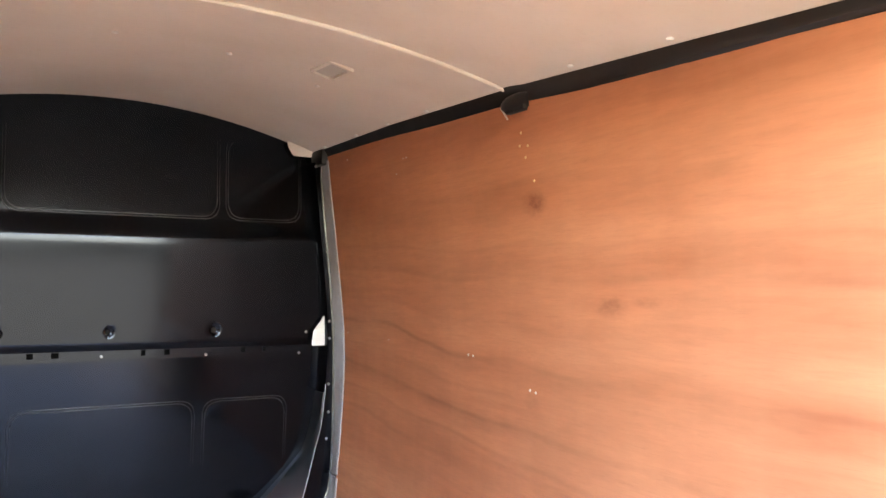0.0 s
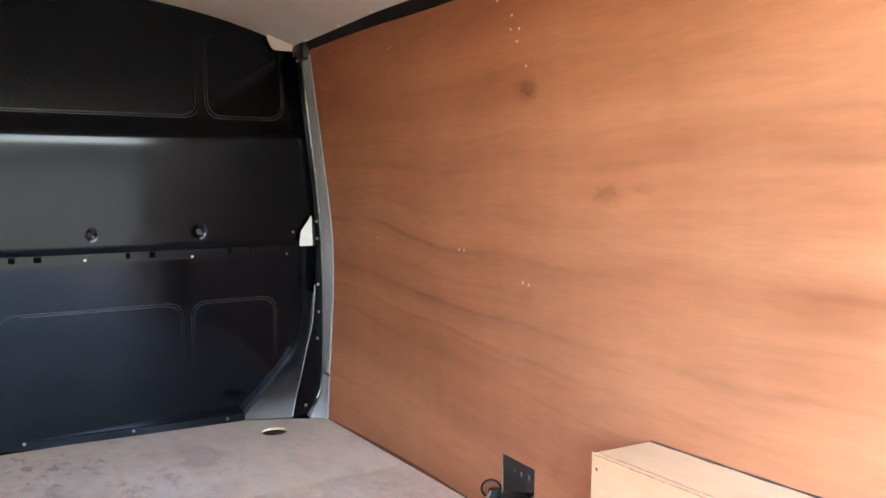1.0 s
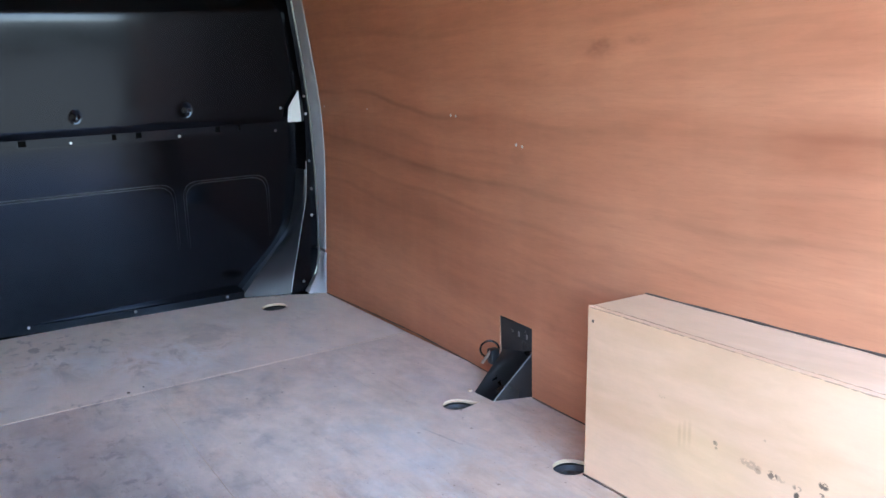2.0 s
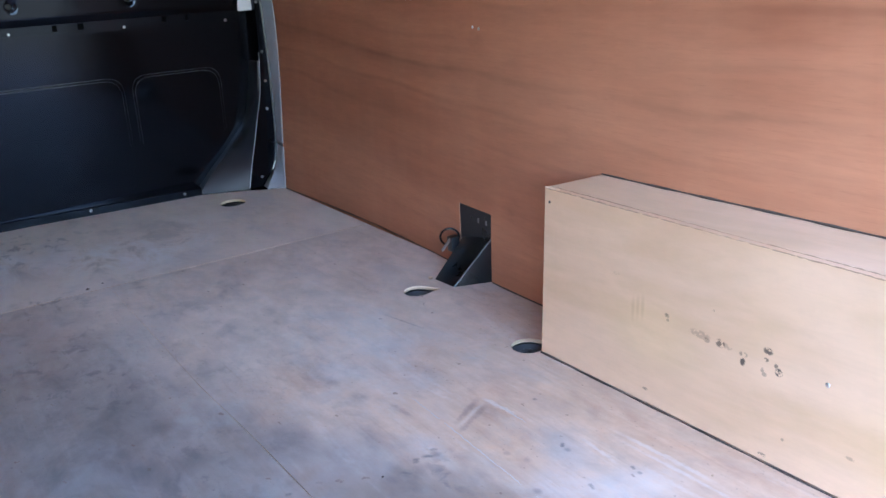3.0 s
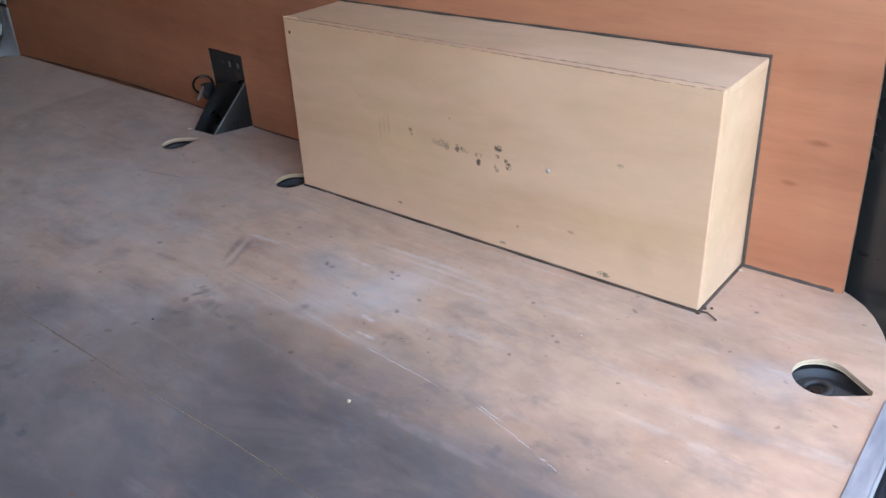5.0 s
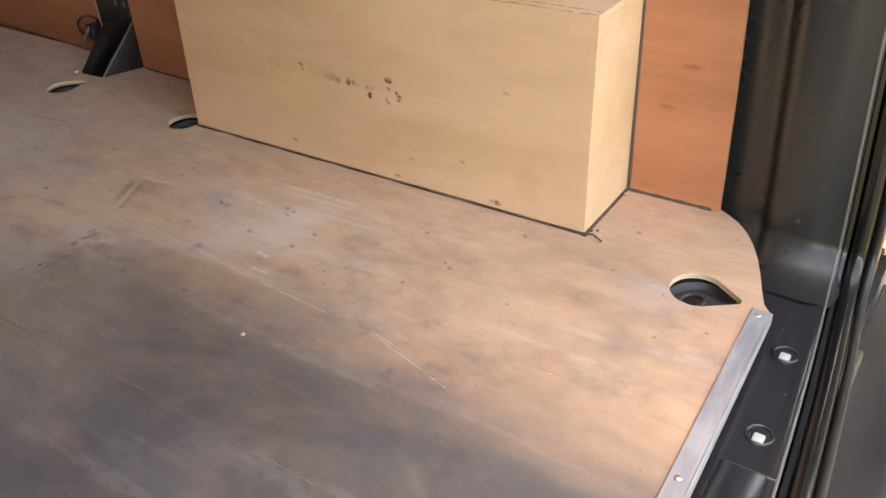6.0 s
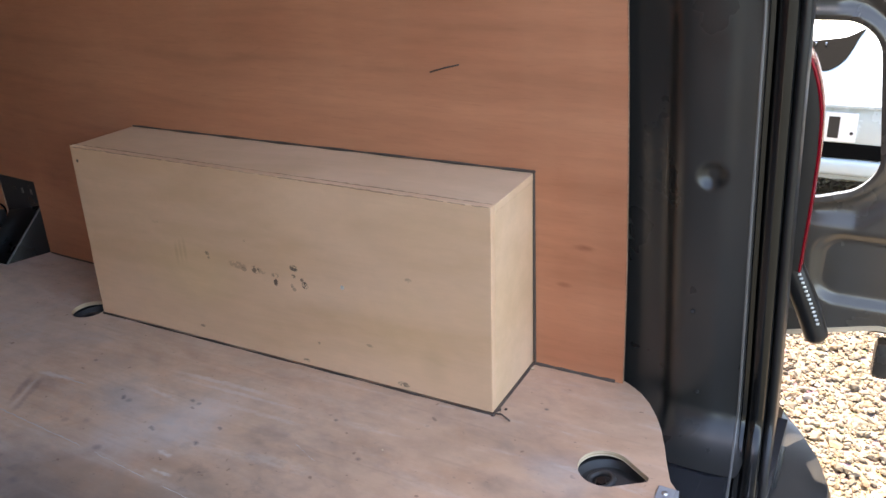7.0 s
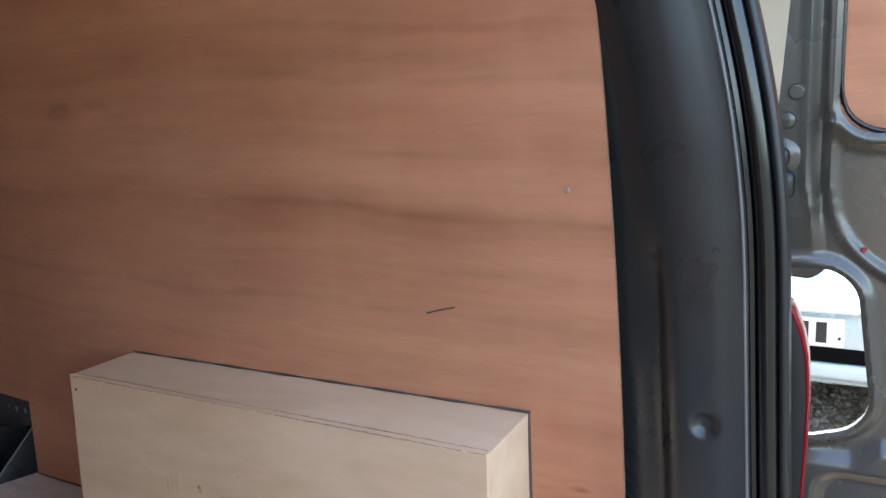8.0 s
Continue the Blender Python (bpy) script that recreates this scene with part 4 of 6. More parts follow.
    y = BULK_Y - 0.04
    pts = [(-0.150, 1.346), (-0.038, 1.320), (-0.039, 1.293), (-0.125, 1.293), (-0.142, 1.318)]
    part("corner_pad", sheet(rounded(pts, 0.01, 3), [], lambda u, v: (u, y, v), 0.003, (0, 1, 0)), CREAM, b, "cream pad under the roof")
    adopt(b)
    return b


build_bulkhead()


def front_post():
    """The steel-grey body post between bulkhead and plywood."""
    p = thing("front_post", (0.0, 2.86, 0), "satin pale steel-grey body post beside the bulkhead", "post")
    rows = []
    for z in np.linspace(0.159, 1.27, 40):
        w, p0 = wall_x(z, 2.79), post_line(z) + 0.004
        mid = (w + p0) / 2
        rows.append([(w - 0.003, 2.784, z), (w - 0.005, 2.789, z), (mid - 0.004, 2.816, z), (p0 + 0.001, 2.842, z), (p0, 2.8475, z), (p0 + 0.003, 2.851, z), (p0 + 0.006, 2.89, z), (w + 0.03, 2.89, z), (w + 0.03, 2.784, z)])
    part("upright", grid(rows, True, None, True), STEEL_GREY, p, "", 35)
    rows = []
    for z in np.linspace(0.0, 0.147, 16):
        w, p0 = wall_x(z, 2.79), post_line(z) + 0.004
        f = (1 - z / 0.148) ** 2
        mid = (w + p0) / 2
        rows.append([(w - 0.003, 2.780, z), (w - 0.006, 2.786, z), (mid, 2.812, z), (p0 + 0.002, 2.836 - 0.016 * f, z), (p0, 2.841 - 0.016 * f, z), (p0 + 0.004, 2.848 - 0.02 * f, z), (p0 + 0.008, 2.89, z), (w + 0.03, 2.89, z), (w + 0.03, 2.780, z)])
    part("foot", grid(rows, True, None, True), STEEL_GREY, p, "flared lower foot", 35)
    gap = grid([[(post_line(z) - 0.001, 2.8485, z), (post_line(z) + 0.0045, 2.8465, z), (post_line(z) + 0.0045, 2.855, z), (post_line(z) - 0.001, 2.855, z)] for z in np.linspace(0.06, 1.27, 40)], True, None, True)
    part("gasket", gap, RUBBER, p)
    part("backing", block(0.0, 0.13, 2.893, 2.91, -0.05, 1.40), DARK, p)
    part("top_cap", block(-0.055, 0.0, 2.79, 2.90, 1.255, 1.315, 0.012, 2), PLASTIC, p, "black cap at the roof corner", 40)
    adopt(p)


front_post()


# ---- wheel arch box ----
def build_box():
    x0, x1, y0, y1, h, t = -0.161, 0.012, 0.396, 1.203, 0.322, 0.012

    def skew(x, y, z):
        """The box was made by eye: its foot swings out at the front end and its top is not level."""
        u, q = (y - y0) / (y1 - y0), z / h
        front = min(1.0, max(0.0, (0.02 - x) / 0.18))
        return Vector((x + front * (0.008 * (1 - u) * q - 0.003 * (1 - u) * (1 - q) - 0.013 * u * (1 - q)), y - 0.003 * (1 - u) * q + 0.004 * u * (1 - q), z + (0.004 * u - 0.002 * (1 - u)) * q * front))

    b = thing("wheel_arch_box", (x0, (y0 + y1) / 2, 0), "pale plywood box over the wheel arch, standing against the plywood wall", "box")
    part("front_panel", block(x0, x0 + t, y0, y1, 0.003, h, 0.0012), BOX_PLY, b, "pale plywood face with black rub marks")
    part("top_panel", block(x0 + t + 0.0012, x1, y0, y1 + 0.0005, h - t, h - 0.0006, 0.0006), BOX_TOP, b, "pale plywood lid")
    part("end_panel", block(x0 + t + 0.0005, x1, y0 + 0.0004, y0 + t, 0.003, h - t - 0.0004, 0.0004), BOX_TOP, b)
    part("end_panel", block(x0 + t + 0.0005, x1, y1 - t, y1, 0.003, h - t - 0.0006, 0.001), BOX_TOP, b)
    # splintered saw cuts along the upper edge of the face
    rng = random.Random(5)
    for name, x, z, seed, wide, lab in (("edge_veneer", x0 + 0.0002, h - 0.0012, 5, 0.0011, "rough sawn ply edge"), ("lid_joint", x0 + t + 0.0004, h - 0.0004, 8, 0.0010, "splintered joint of lid and face")):
        rng = random.Random(seed)
        ys = np.linspace(y0 + 0.004, y1 - 0.002, 130)
        pts = [(x + (rng.random() - 0.5) * 0.0012, y, z + (rng.random() - 0.5) * 0.0008) for y in ys]
        part(name, tube(pts, lambda q, r=rng, w=wide: w * (0.35 + 0.9 * r.random()) * (0.55 + 0.45 * math.sin(5 * q + 0.4) ** 2), 5), SAWN, b, lab)
    for k in range(7):
        y = y1 - 0.002 - 0.006 * k
        part("splinter", tube([(x0 + 0.004, y, h - 0.001), (x0 + 0.002 - 0.003 * rng.random(), y + 0.006 * (rng.random() - 0.3), h + 0.002 + 0.002 * rng.random())], 0.0009, 5), BOX_TOP, b)
    part("nail", disc((x0 + 0.0005, 0.645, 0.158), (-1, 0, 0), 0.0035, 0.0015, 10), ZINC, b, "bright nail head", 50)
    part("nail", disc((x0 + 0.0005, 1.190, 0.297), (-1, 0, 0), 0.003, 0.001, 10), MATT_BROWN, b, "", 50)
    for o in b.children:
        for v in o.data.vertices:
            v.co = skew(*v.co)
    adopt(b)
    s = thing("sealant_bead", (x0, y0, 0), "dark brown sealant and gap lines along the box and wall joint", "sealant")
    part("floor_bead", tube([skew(x0 - 0.001, y, 0.001) for y in np.linspace(y0 - 0.004, y1, 40)], lambda q: 0.0012 + 0.0006 * math.sin(q * 40), 6), MATT_BROWN, s)
    part("end_bead", tube([skew(x, y0 - 0.001, 0.001) for x in np.linspace(x0 - 0.004, 0.0, 12)], 0.0026, 6), MATT_BROWN, s)
    # Top and back strips stand in for the shaded gap round the box.
    part("top_bead", tube([(wall_x(h, y) - 0.001, y, h + 0.001) for y in np.linspace(y0 - 0.006, y1, 40)], lambda q: 0.0018 + 0.0006 * math.sin(q * 47), 6), MATT_BROWN, s)
    part("back_bead", tube([(wall_x(z, y0) - 0.001, y0 - 0.003, z) for z in np.linspace(0.0, h + 0.003, 16)], 0.0024, 6), MATT_BROWN, s)
    part("wall_bead", tube([(wall_x(0.0, y), y, 0.001) for y in np.linspace(0.262, y0, 12)], lambda q: 0.0032 + 0.0008 * math.sin(q * 23), 6), MATT_BROWN, s)
    part("loose_end", tube([(x0 - 0.002, y0 - 0.004, 0.003), (x0 - 0.004, y0 - 0.014, 0.006), (x0 - 0.010, y0 - 0.03, 0.003)], 0.0014, 6), MATT_BROWN, s)
    adopt(s)
    j = thing("floor_joint", (0, 1.9, 0), "dark gap between plywood wall and floor", "joint")
    part("gap", tube([(wall_x(0.0, y) + 0.001, y, 0.0005) for y in np.linspace(1.19, 1.556, 10)], 0.0028, 6), MATT_BROWN, j)
    part("gap", tube([(wall_x(0.0, y) + 0.001, y, 0.0005) for y in np.linspace(1.686, 2.78, 24)], 0.0024, 6), MATT_BROWN, j)
    adopt(j)


build_box()


# ---- lashing eyes and anchor bracket ----
def lashing_eye(x, y, turn):
    """A sunken dish with a folding ring on a lug; the lug points along turn."""
    e = thing("lashing_eye", (x, y, -0.045), "dusty black steel lashing eye sunk in a floor cut-out", "lashing eye", "lashing eyes in the floor")
    m = pose(x, y, -0.022, 0, 0, turn)
    sides = 26
    rows = [[(r * math.cos(a), r * math.sin(a), h) for a in (2 * math.pi * k / sides for k in range(sides))]
            for r, h in ((0.058, -0.022), (0.058, 0.004), (0.046, 0.004), (0.040, -0.005), (0.014, -0.008), (0.001, -0.008))]
    bm = grid(rows, True, None, True)
    bm.transform(m)
    part("dish", bm, EYE_STEEL, e, "", 40)
    bm = ring((-0.010, 0.0, 0.003), (-0.22, 0, 1), 0.0165, 0.0042, 22)
    bm.transform(m)
    part("loop", bm, EYE_STEEL, e, "dusty steel ring", 60)
    bm = disc((-0.010, 0.0, -0.008), (0, 0, 1), 0.0085, 0.011, 6)
    bm.transform(m)
    part("bolt", bm, BRACKET, e, "hexagon bolt head", 30)
    lug = sheet(rounded([(0.004, -0.017), (0.040, -0.005), (0.040, 0.005), (0.004, 0.017)], 0.006, 3), [], lambda u, v: (u, v, 0.006), 0.010, (0, 0, -1))
    lug.transform(m)
    part("lug", lug, EYE_STEEL, e, "", 40)
    adopt(e)


for hx, hy, ht in ((-0.212, 2.742, 20), (-0.178, 1.634, -30), (-0.172, 1.243, -30), (-0.212, 0.206, -85)):
    lashing_eye(hx, hy, ht)


def anchor_bracket():
    b = thing("anchor_bracket", (-0.06, 1.63, 0), "black steel anchor bracket bolted through the plywood wall", "bracket")
    part("wall_plate", block(-0.006, 0.002, 1.563, 1.697, 0.0, 0.164, 0.002), BRACKET, b)
    # folded foot: a sloping plate with a bent side
    bm = bmesh.new()
    v = [bm.verts.new(p) for p in ((-0.006, 1.690, 0.082), (-0.006, 1.566, 0.108), (-0.106, 1.594, 0.001), (-0.110, 1.669, 0.001),
                                   (-0.006, 1.690, 0.0), (-0.006, 1.556, 0.0))]
    for f in ((0, 1, 2, 3), (1, 5, 2), (0, 3, 4), (4, 3, 2, 5), (0, 4, 5, 1)):
        bm.faces.new([v[i] for i in f])
    bmesh.ops.bevel(bm, geom=bm.edges[:], offset=0.0025, segments=2, affect="EDGES", profile=0.5)
    part("foot_plate", bm, BRACKET, b, "sloping folded foot", 30)
    fold = tube([(-0.008, 1.5655, 0.1085), (-0.057, 1.580, 0.055), (-0.105, 1.594, 0.002)], 0.0022, 6)
    part("fold_edge", fold, dark_paint("worn_fold", (0.10, 0.10, 0.10), 0.4), b, "worn bright fold", 60)
    for y in (1.592, 1.622):
        part("slot", block(-0.0075, -0.003, y - 0.003, y + 0.003, 0.130, 0.142, 0.001), WORN, b, "worn slot edge")
    part("cable", ring((-0.030, 1.712, 0.080), (0.5, 0.8, 0.15), 0.023, 0.0026, 30), RUBBER, b, "looped black cable", 60)
    part("plug", block(-0.045, -0.02, 1.682, 1.704, 0.050, 0.088, 0.004, 2), BRACKET, b, "", 40)
    bm = block(-0.003, 0.003, -0.003, 0.003, -0.02, 0.02, 0.001)
    bm.transform(pose(-0.050, 1.698, 0.068, 25, 25, 0))
    part("tab", bm, ZINC, b, "bright metal tab")
    part("splinter", block(-0.118, -0.109, 1.676, 1.684, 0.0005, 0.006, 0.001), EDGE, b)
    adopt(b)


anchor_bracket()


# ---- small fixings on wall and roof ----
def wall_screw(y, z, material, r=0.004):
    tagged(mesh_object("screw", disc((wall_x(z, y) + 0.0006, y, z), (-1, 0, 0), r, 0.0022, 10), material, 50), "small countersunk screw in the plywood wall", "screw", "screws in the plywood wall")


for y, z in ((1.626, 1.179), (1.635, 1.150), (1.604, 1.146), (1.617, 1.121), (1.593, 1.064), (0.330, 0.649), (1.626, 0.580), (1.602, 0.577), (1.92, 0.641), (1.895, 0.640)):
    wall_screw(y, z, BRASS if z > 1 else ZINC, 0.0045 if z < 0.66 and y < 1 else 0.0036)
for y, z in ((2.42, 0.653), (2.62, 1.25), (2.2, 1.20), (2.22, 1.20), (2.27, 1.16), (2.75, 0.66)):
    wall_screw(y, z, ZINC, 0.002)
bm = tube([(wall_x(0.457, 0.556) - 0.0004, 0.556, 0.457), (wall_x(0.464, 0.533) - 0.0006, 0.533, 0.464), (wall_x(0.47, 0.508) - 0.0004, 0.508, 0.470)], 0.0013, 6)
tagged(mesh_object("scratch_mark", bm, MATT_BROWN), "short dark gouge in the plywood wall", "scratch")


def roof_rivet(x, y):
    tagged(mesh_object("roof_rivet", disc((x, y, roof_z(x, y) - (0.004 if y > 1.672 else -0.001) + 0.0008), (0, 0, -1), 0.0075, 0.004, 12), WHITE, 60),
           "white round-headed roof rivet", "rivet", "rivets in the roof boards")


for x, y in ((-0.855, 2.03), (-0.585, 2.07), (-0.318, 2.16), (-0.055, 2.76), (-0.055, 2.49), (-0.055, 2.26), (-0.055, 2.02), (-0.055, 1.40), (-0.055, 1.12), (-1.13, 2.07), (-0.055, 0.8)):
    roof_rivet(x, y)


def roof_lamp():
    l = thing("roof_lamp", (-0.37, 1.93, 1.37), "small rectangular cream roof lamp, unlit", "lamp")
    m = Matrix.Translation((-0.353, 1.972, roof_z(-0.353, 1.972) - 0.004)) @ pose(0, 0, 0, 0, 0, 6) @ pose(0, 0, 0, 0, 13, 0)
    outer = [(-0.034, -0.058), (0.034, -0.058), (0.034, 0.058), (-0.034, 0.058)]
    inner = [(-0.026, -0.050), (0.026, -0.050), (0.026, 0.050), (-0.026, 0.050)]
    bm = sheet(rounded(outer, 0.008, 3), [list(reversed(rounded(inner, 0.005, 3)))], lambda u, v: (u, v, -0.009), 0.010, (0, 0, 1))
    bm.transform(m)
    part("rim", bm, CREAM, l)
    bm = block(-0.0255, 0.0255, -0.0495, 0.0495, -0.004, 0.0, 0.0015)
    bm.transform(m)
    part("lens", bm, Mat("frosted_lamp_lens", (0.42, 0.39, 0.36), 0.35).m, l, "dull frosted lens")
    adopt(l)


roof_lamp()


def trim_hook():
    h = thing("trim_hook", (-0.02, 1.66, 1.25), "black moulded hook under the roof strip", "hook")
    z = lerp(EDGE_TOP, 1.66)
    rows = []
    for q in np.linspace(0, 1, 7):
        y = 1.690 - 0.105 * q
        r = 0.024 * math.sqrt(max(0.05, 1 - (1.6 * (q - 0.55)) ** 2))
        rows.append([(-0.022 + r * 1.05 * math.cos(a), y, z - 0.036 + r * math.sin(a)) for a in (2 * math.pi * k / 14 for k in range(14))])
    part("knob", grid(rows, True, None, True), PLASTIC, h, "", 50)
    part("lip", block(-0.04, 0.0, 1.590, 1.668, z - 0.060, z - 0.034, 0.006, 2), PLASTIC, h, "", 40)
    part("pale_edge", tube([(-0.026, 1.700, z - 0.036), (-0.030, 1.666, z - 0.070)], 0.0022, 6), FOAM, h)
    adopt(h)


trim_hook()


# ---- rear opening: posts, sill, seals ----
FILLET, REACH = 0.045, 0.085     # height and reach of the hollow where the post runs into the sill
FLANGE = ((-0.06, 0.078), (0.04, 0.079), (0.20, 0.085), (0.34, 0.090), (0.46, 0.094), (0.59, 0.098), (0.665, 0.104), (0.785, 0.121), (0.876, 0.143), (1.0, 0.172), (1.35, 0.25))


def lean(z):
    """Forward lean of the rear post with height."""
    return sum(lerp(FLANGE, z + o) for o in (-0.06, -0.03, 0.0, 0.03, 0.06)) / 5 - 0.088


def flare(z):
    """How far the post runs inwards at its foot: a hollow quarter of an ellipse."""
    u = min(1.0, max(0.0, 1 - (z + 0.034) / FILLET))
    return REACH * (1 - math.sqrt(1 - u * u))


def edge_y(x):
    """The rear edge of the sill in plan; it bows to the rear."""
    d = min(abs(x + 0.036), abs(x - LEFT - 0.036))
    return 0.079 - 0.115 * d + 0.055 * d * d


def dense(points, step):
    """A smooth curve through points, in short steps."""
    out = []
    for i in range(len(points) - 1):
        p = [np.array(points[min(max(i + k, 0), len(points) - 1)]) for k in (-1, 0, 1, 2)]
        n = max(1, math.ceil(math.dist(p[1][:2], p[2][:2]) / step))
        for k in range(n):
            t = k / n
            out.append(tuple((0.5 * (2 * p[1] + (p[2] - p[0]) * t + (2 * p[0] - 5 * p[1] + 4 * p[2] - p[3]) * t * t + (3 * p[1] - p[0] - 3 * p[2] + p[3]) * t ** 3)).tolist()))
    return out + [tuple(points[-1])]


DISHES = ((0.140, 0.355, 0.021, 0.0090), (0.205, 0.571, 0.012, 0.004), (0.207, 0.753, 0.005, 0.002))
POST_ZS = [-0.034 + FILLET * (1 - math.cos(radians(4.5 * k))) for k in range(20)] + np.arange(-0.034 + FILLET, 1.30, 0.0035).tolist()
POST_PLAIN = ((0.094, -0.0335), (0.108, -0.0345), (0.130, -0.0375), (0.158, -0.0385), (0.186, -0.032), (0.208, -0.018), (0.226, -0.003), (0.244, 0.009), (0.262, 0.016), (0.29, 0.022))
POST_FACE = [(0.022, 0.284, 0.05), (0.015, 0.262, 0.20), (0.008, 0.245, 0.50), (0.001, 0.225, 0.85), (-0.004, 0.207, 0.95), (-0.010, 0.197, 1.0), (-0.025, 0.186, 1.0), (-0.033, 0.176, 1.0), (-0.0368, 0.162, 1.0), (-0.0378, 0.130, 1.0), (-0.0360, 0.108, 1.0), (-0.0350, 0.094, 1.0)]
POST_BACK = [(-0.034, 0.084, 1.0), (-0.022, 0.081, 1.0), (0.010, 0.072, 0.6), (0.090, 0.066, 0.0), (0.150, 0.075, 0.0), (0.150, 0.300, 0.0), (0.060, 0.300, 0.0)]


def build_post(name, sign):
    rows = []
    for z in POST_ZS:
        row = []
        for x, y, take in dense(POST_FACE, 0.0035):
            py, f = y + lean(z), flare(z)
            dent = sum(depth * (1 - smooth(0.3 * r, r, math.hypot(py - cy, z - cz))) for cy, cz, r, depth in DISHES)
            x += (sum(lerp(POST_PLAIN, y + o) for o in (-0.016, -0.008, 0.0, 0.008, 0.016)) / 5 - x) * smooth(0.50, 0.62, z)
            px = x - take * f + dent
            row.append((px if sign > 0 else LEFT - px, py - 0.12 * take * f, z))
        for x, y, take in POST_BACK:
            px = x - take * flare(z)
            row.append((px if sign > 0 else LEFT - px, y + lean(z) - 0.12 * take * flare(z), z))
        rows.append(row)
    post = tagged(mesh_object(name, grid(rows, True, None, True), BODY, 32), "glossy black painted steel rear door post", "post", kind="structure")
    return post


post_right = build_post("post_right", 1)
post_left = build_post("post_left", -1)
for y, z in ((0.150, 0.16), (0.136, 0.034), (0.106, -0.028)):
    x = -0.039 - flare(z)
    part("plug", disc((x, y, z), (-1, 0, 0.6), 0.0035, 0.002, 10), PLASTIC, post_right)


def opening_path():
    """The welded edge of the rear opening: (point, inward normal) down one post, along the sill and up the other."""
    half = [(Vector((-0.036, 0.088 + lean(z), z)), Vector((-1, 0, 0))) for z in np.linspace(1.24, -0.034 + FILLET, 40)]
    for k in range(1, 19):
        a = radians(5 * k)
        x, z = -0.036 - REACH * (1 - math.cos(a)), -0.034 + FILLET * (1 - math.sin(a))
        half.append((Vector((x, edge_y(x), z)), Vector((-math.cos(a) * FILLET, 0, math.sin(a) * REACH)).normalized()))
    x0 = -0.036 - REACH - 0.004
    half += [(Vector((x, edge_y(x), -0.034)), Vector((0, 0, 1))) for x in np.linspace(x0, MID, 24)]
    other = [(Vector((LEFT - p.x, p.y, p.z)), Vector((-n.x, 0, n.z))) for p, n in reversed(half[:-1])]
    return half + other


def swept(profile):
    """A profile of (to the rear, inwards) swept round the opening."""
    return grid([[p + Vector((0, -u, 0)) + n * w for u, w in profile] for p, n in opening_path()], True, None, True)


def build_seal():
    s = thing("door_seal", (-0.02, 0.05, 0), "black rubber weatherstrip round the rear door opening", "seal")
    arc = lambda cu, cw, r, a0, a1, n: [(cu + r * math.cos(radians(a0 + (a1 - a0) * k / n)), cw + r * math.sin(radians(a0 + (a1 - a0) * k / n))) for k in range(n + 1)]
    part("carrier", swept([(0.003, -0.022), (0.003, -0.006), (0.006, -0.003), (0.011, -0.005), (0.013, -0.022)]), RUBBER, s, "", 50)
    part("bulb", swept([(0.0125, -0.026), *arc(0.0242, -0.010, 0.0117, 180, 0, 14), (0.0360, -0.026)]), RUBBER, s, "glossy rounded bulb", 60)
    part("outer_lip", swept([(0.0365, -0.040), *arc(0.0425, -0.013, 0.0060, 180, 0, 10), (0.0487, -0.040)]), BUMPER, s, "dull grey outer lip", 60)
    part("flange_edge", swept([(-0.0012, -0.004), (-0.0012, 0.0008), (0.0006, 0.0016), (0.0022, 0.0006), (0.0022, -0.004)]), WORN, s, "bright worn welded edge", 60)
    adopt(s)


build_seal()


def build_sill():
    rows = []
    for x in np.linspace(-0.085, LEFT + 0.085, 60):
        e = edge_y(x)
        rows.append([(x, y, z) for y, z in ((0.13, -0.037), (0.104, -0.037), (e + 0.020, -0.0365), (e + 0.014, -0.0360), (e + 0.008, -0.0345), (e + 0.002, -0.0342), (e - 0.001, -0.036), (e - 0.002, -0.060), (e - 0.05, -0.075), (e - 0.05, -0.14), (0.13, -0.14))])
    s = tagged(mesh_object("sill", grid(rows, True, None, True), SILL, 35), "glossy black painted rear sill, scuffed", "sill", kind="structure")
    for x, y in ((-0.243, 0.087), (-0.390, 0.075), (LEFT + 0.390, 0.075), (LEFT + 0.243, 0.087)):
        part("recess", ring((x + 0.007, y + 0.001, -0.0362), (0, 0, 1), 0.0145, 0.0020, 20), SILL, s, "", 60)
        part("clip", block(x - 0.0065, x + 0.0065, y - 0.0062, y + 0.0062, -0.037, -0.0325, 0.0018, 2), CLIP, s, "pale grey plastic clip", 40)
    part("latch_plate", block(-0.80, -0.440, 0.050, 0.100, -0.0385, -0.031, 0.0025, 2), SILL, s, "raised scratched latch plate", 40)
    part("latch_edge", block(-0.4405, -0.4390, 0.040, 0.100, -0.0375, -0.0325, 0.0006), WORN, s)
    rng = random.Random(21)
    for k in range(5):
        x = rng.uniform(-0.43, -0.17)
        y = edge_y(x) + rng.uniform(0.006, 0.055)
        w = rng.uniform(0.0008, 0.003)
        part("scuff", block(x - w, x + w, y - 0.0004, y + 0.0004, -0.0372, -0.0358), WORN, s, "")
    part("sill_end", block(-0.30, 0.05, 0.10, 0.30, -0.10, -0.0365, 0.004), SILL, s, "black painted metal beside the post foot")
    return s


build_sill()


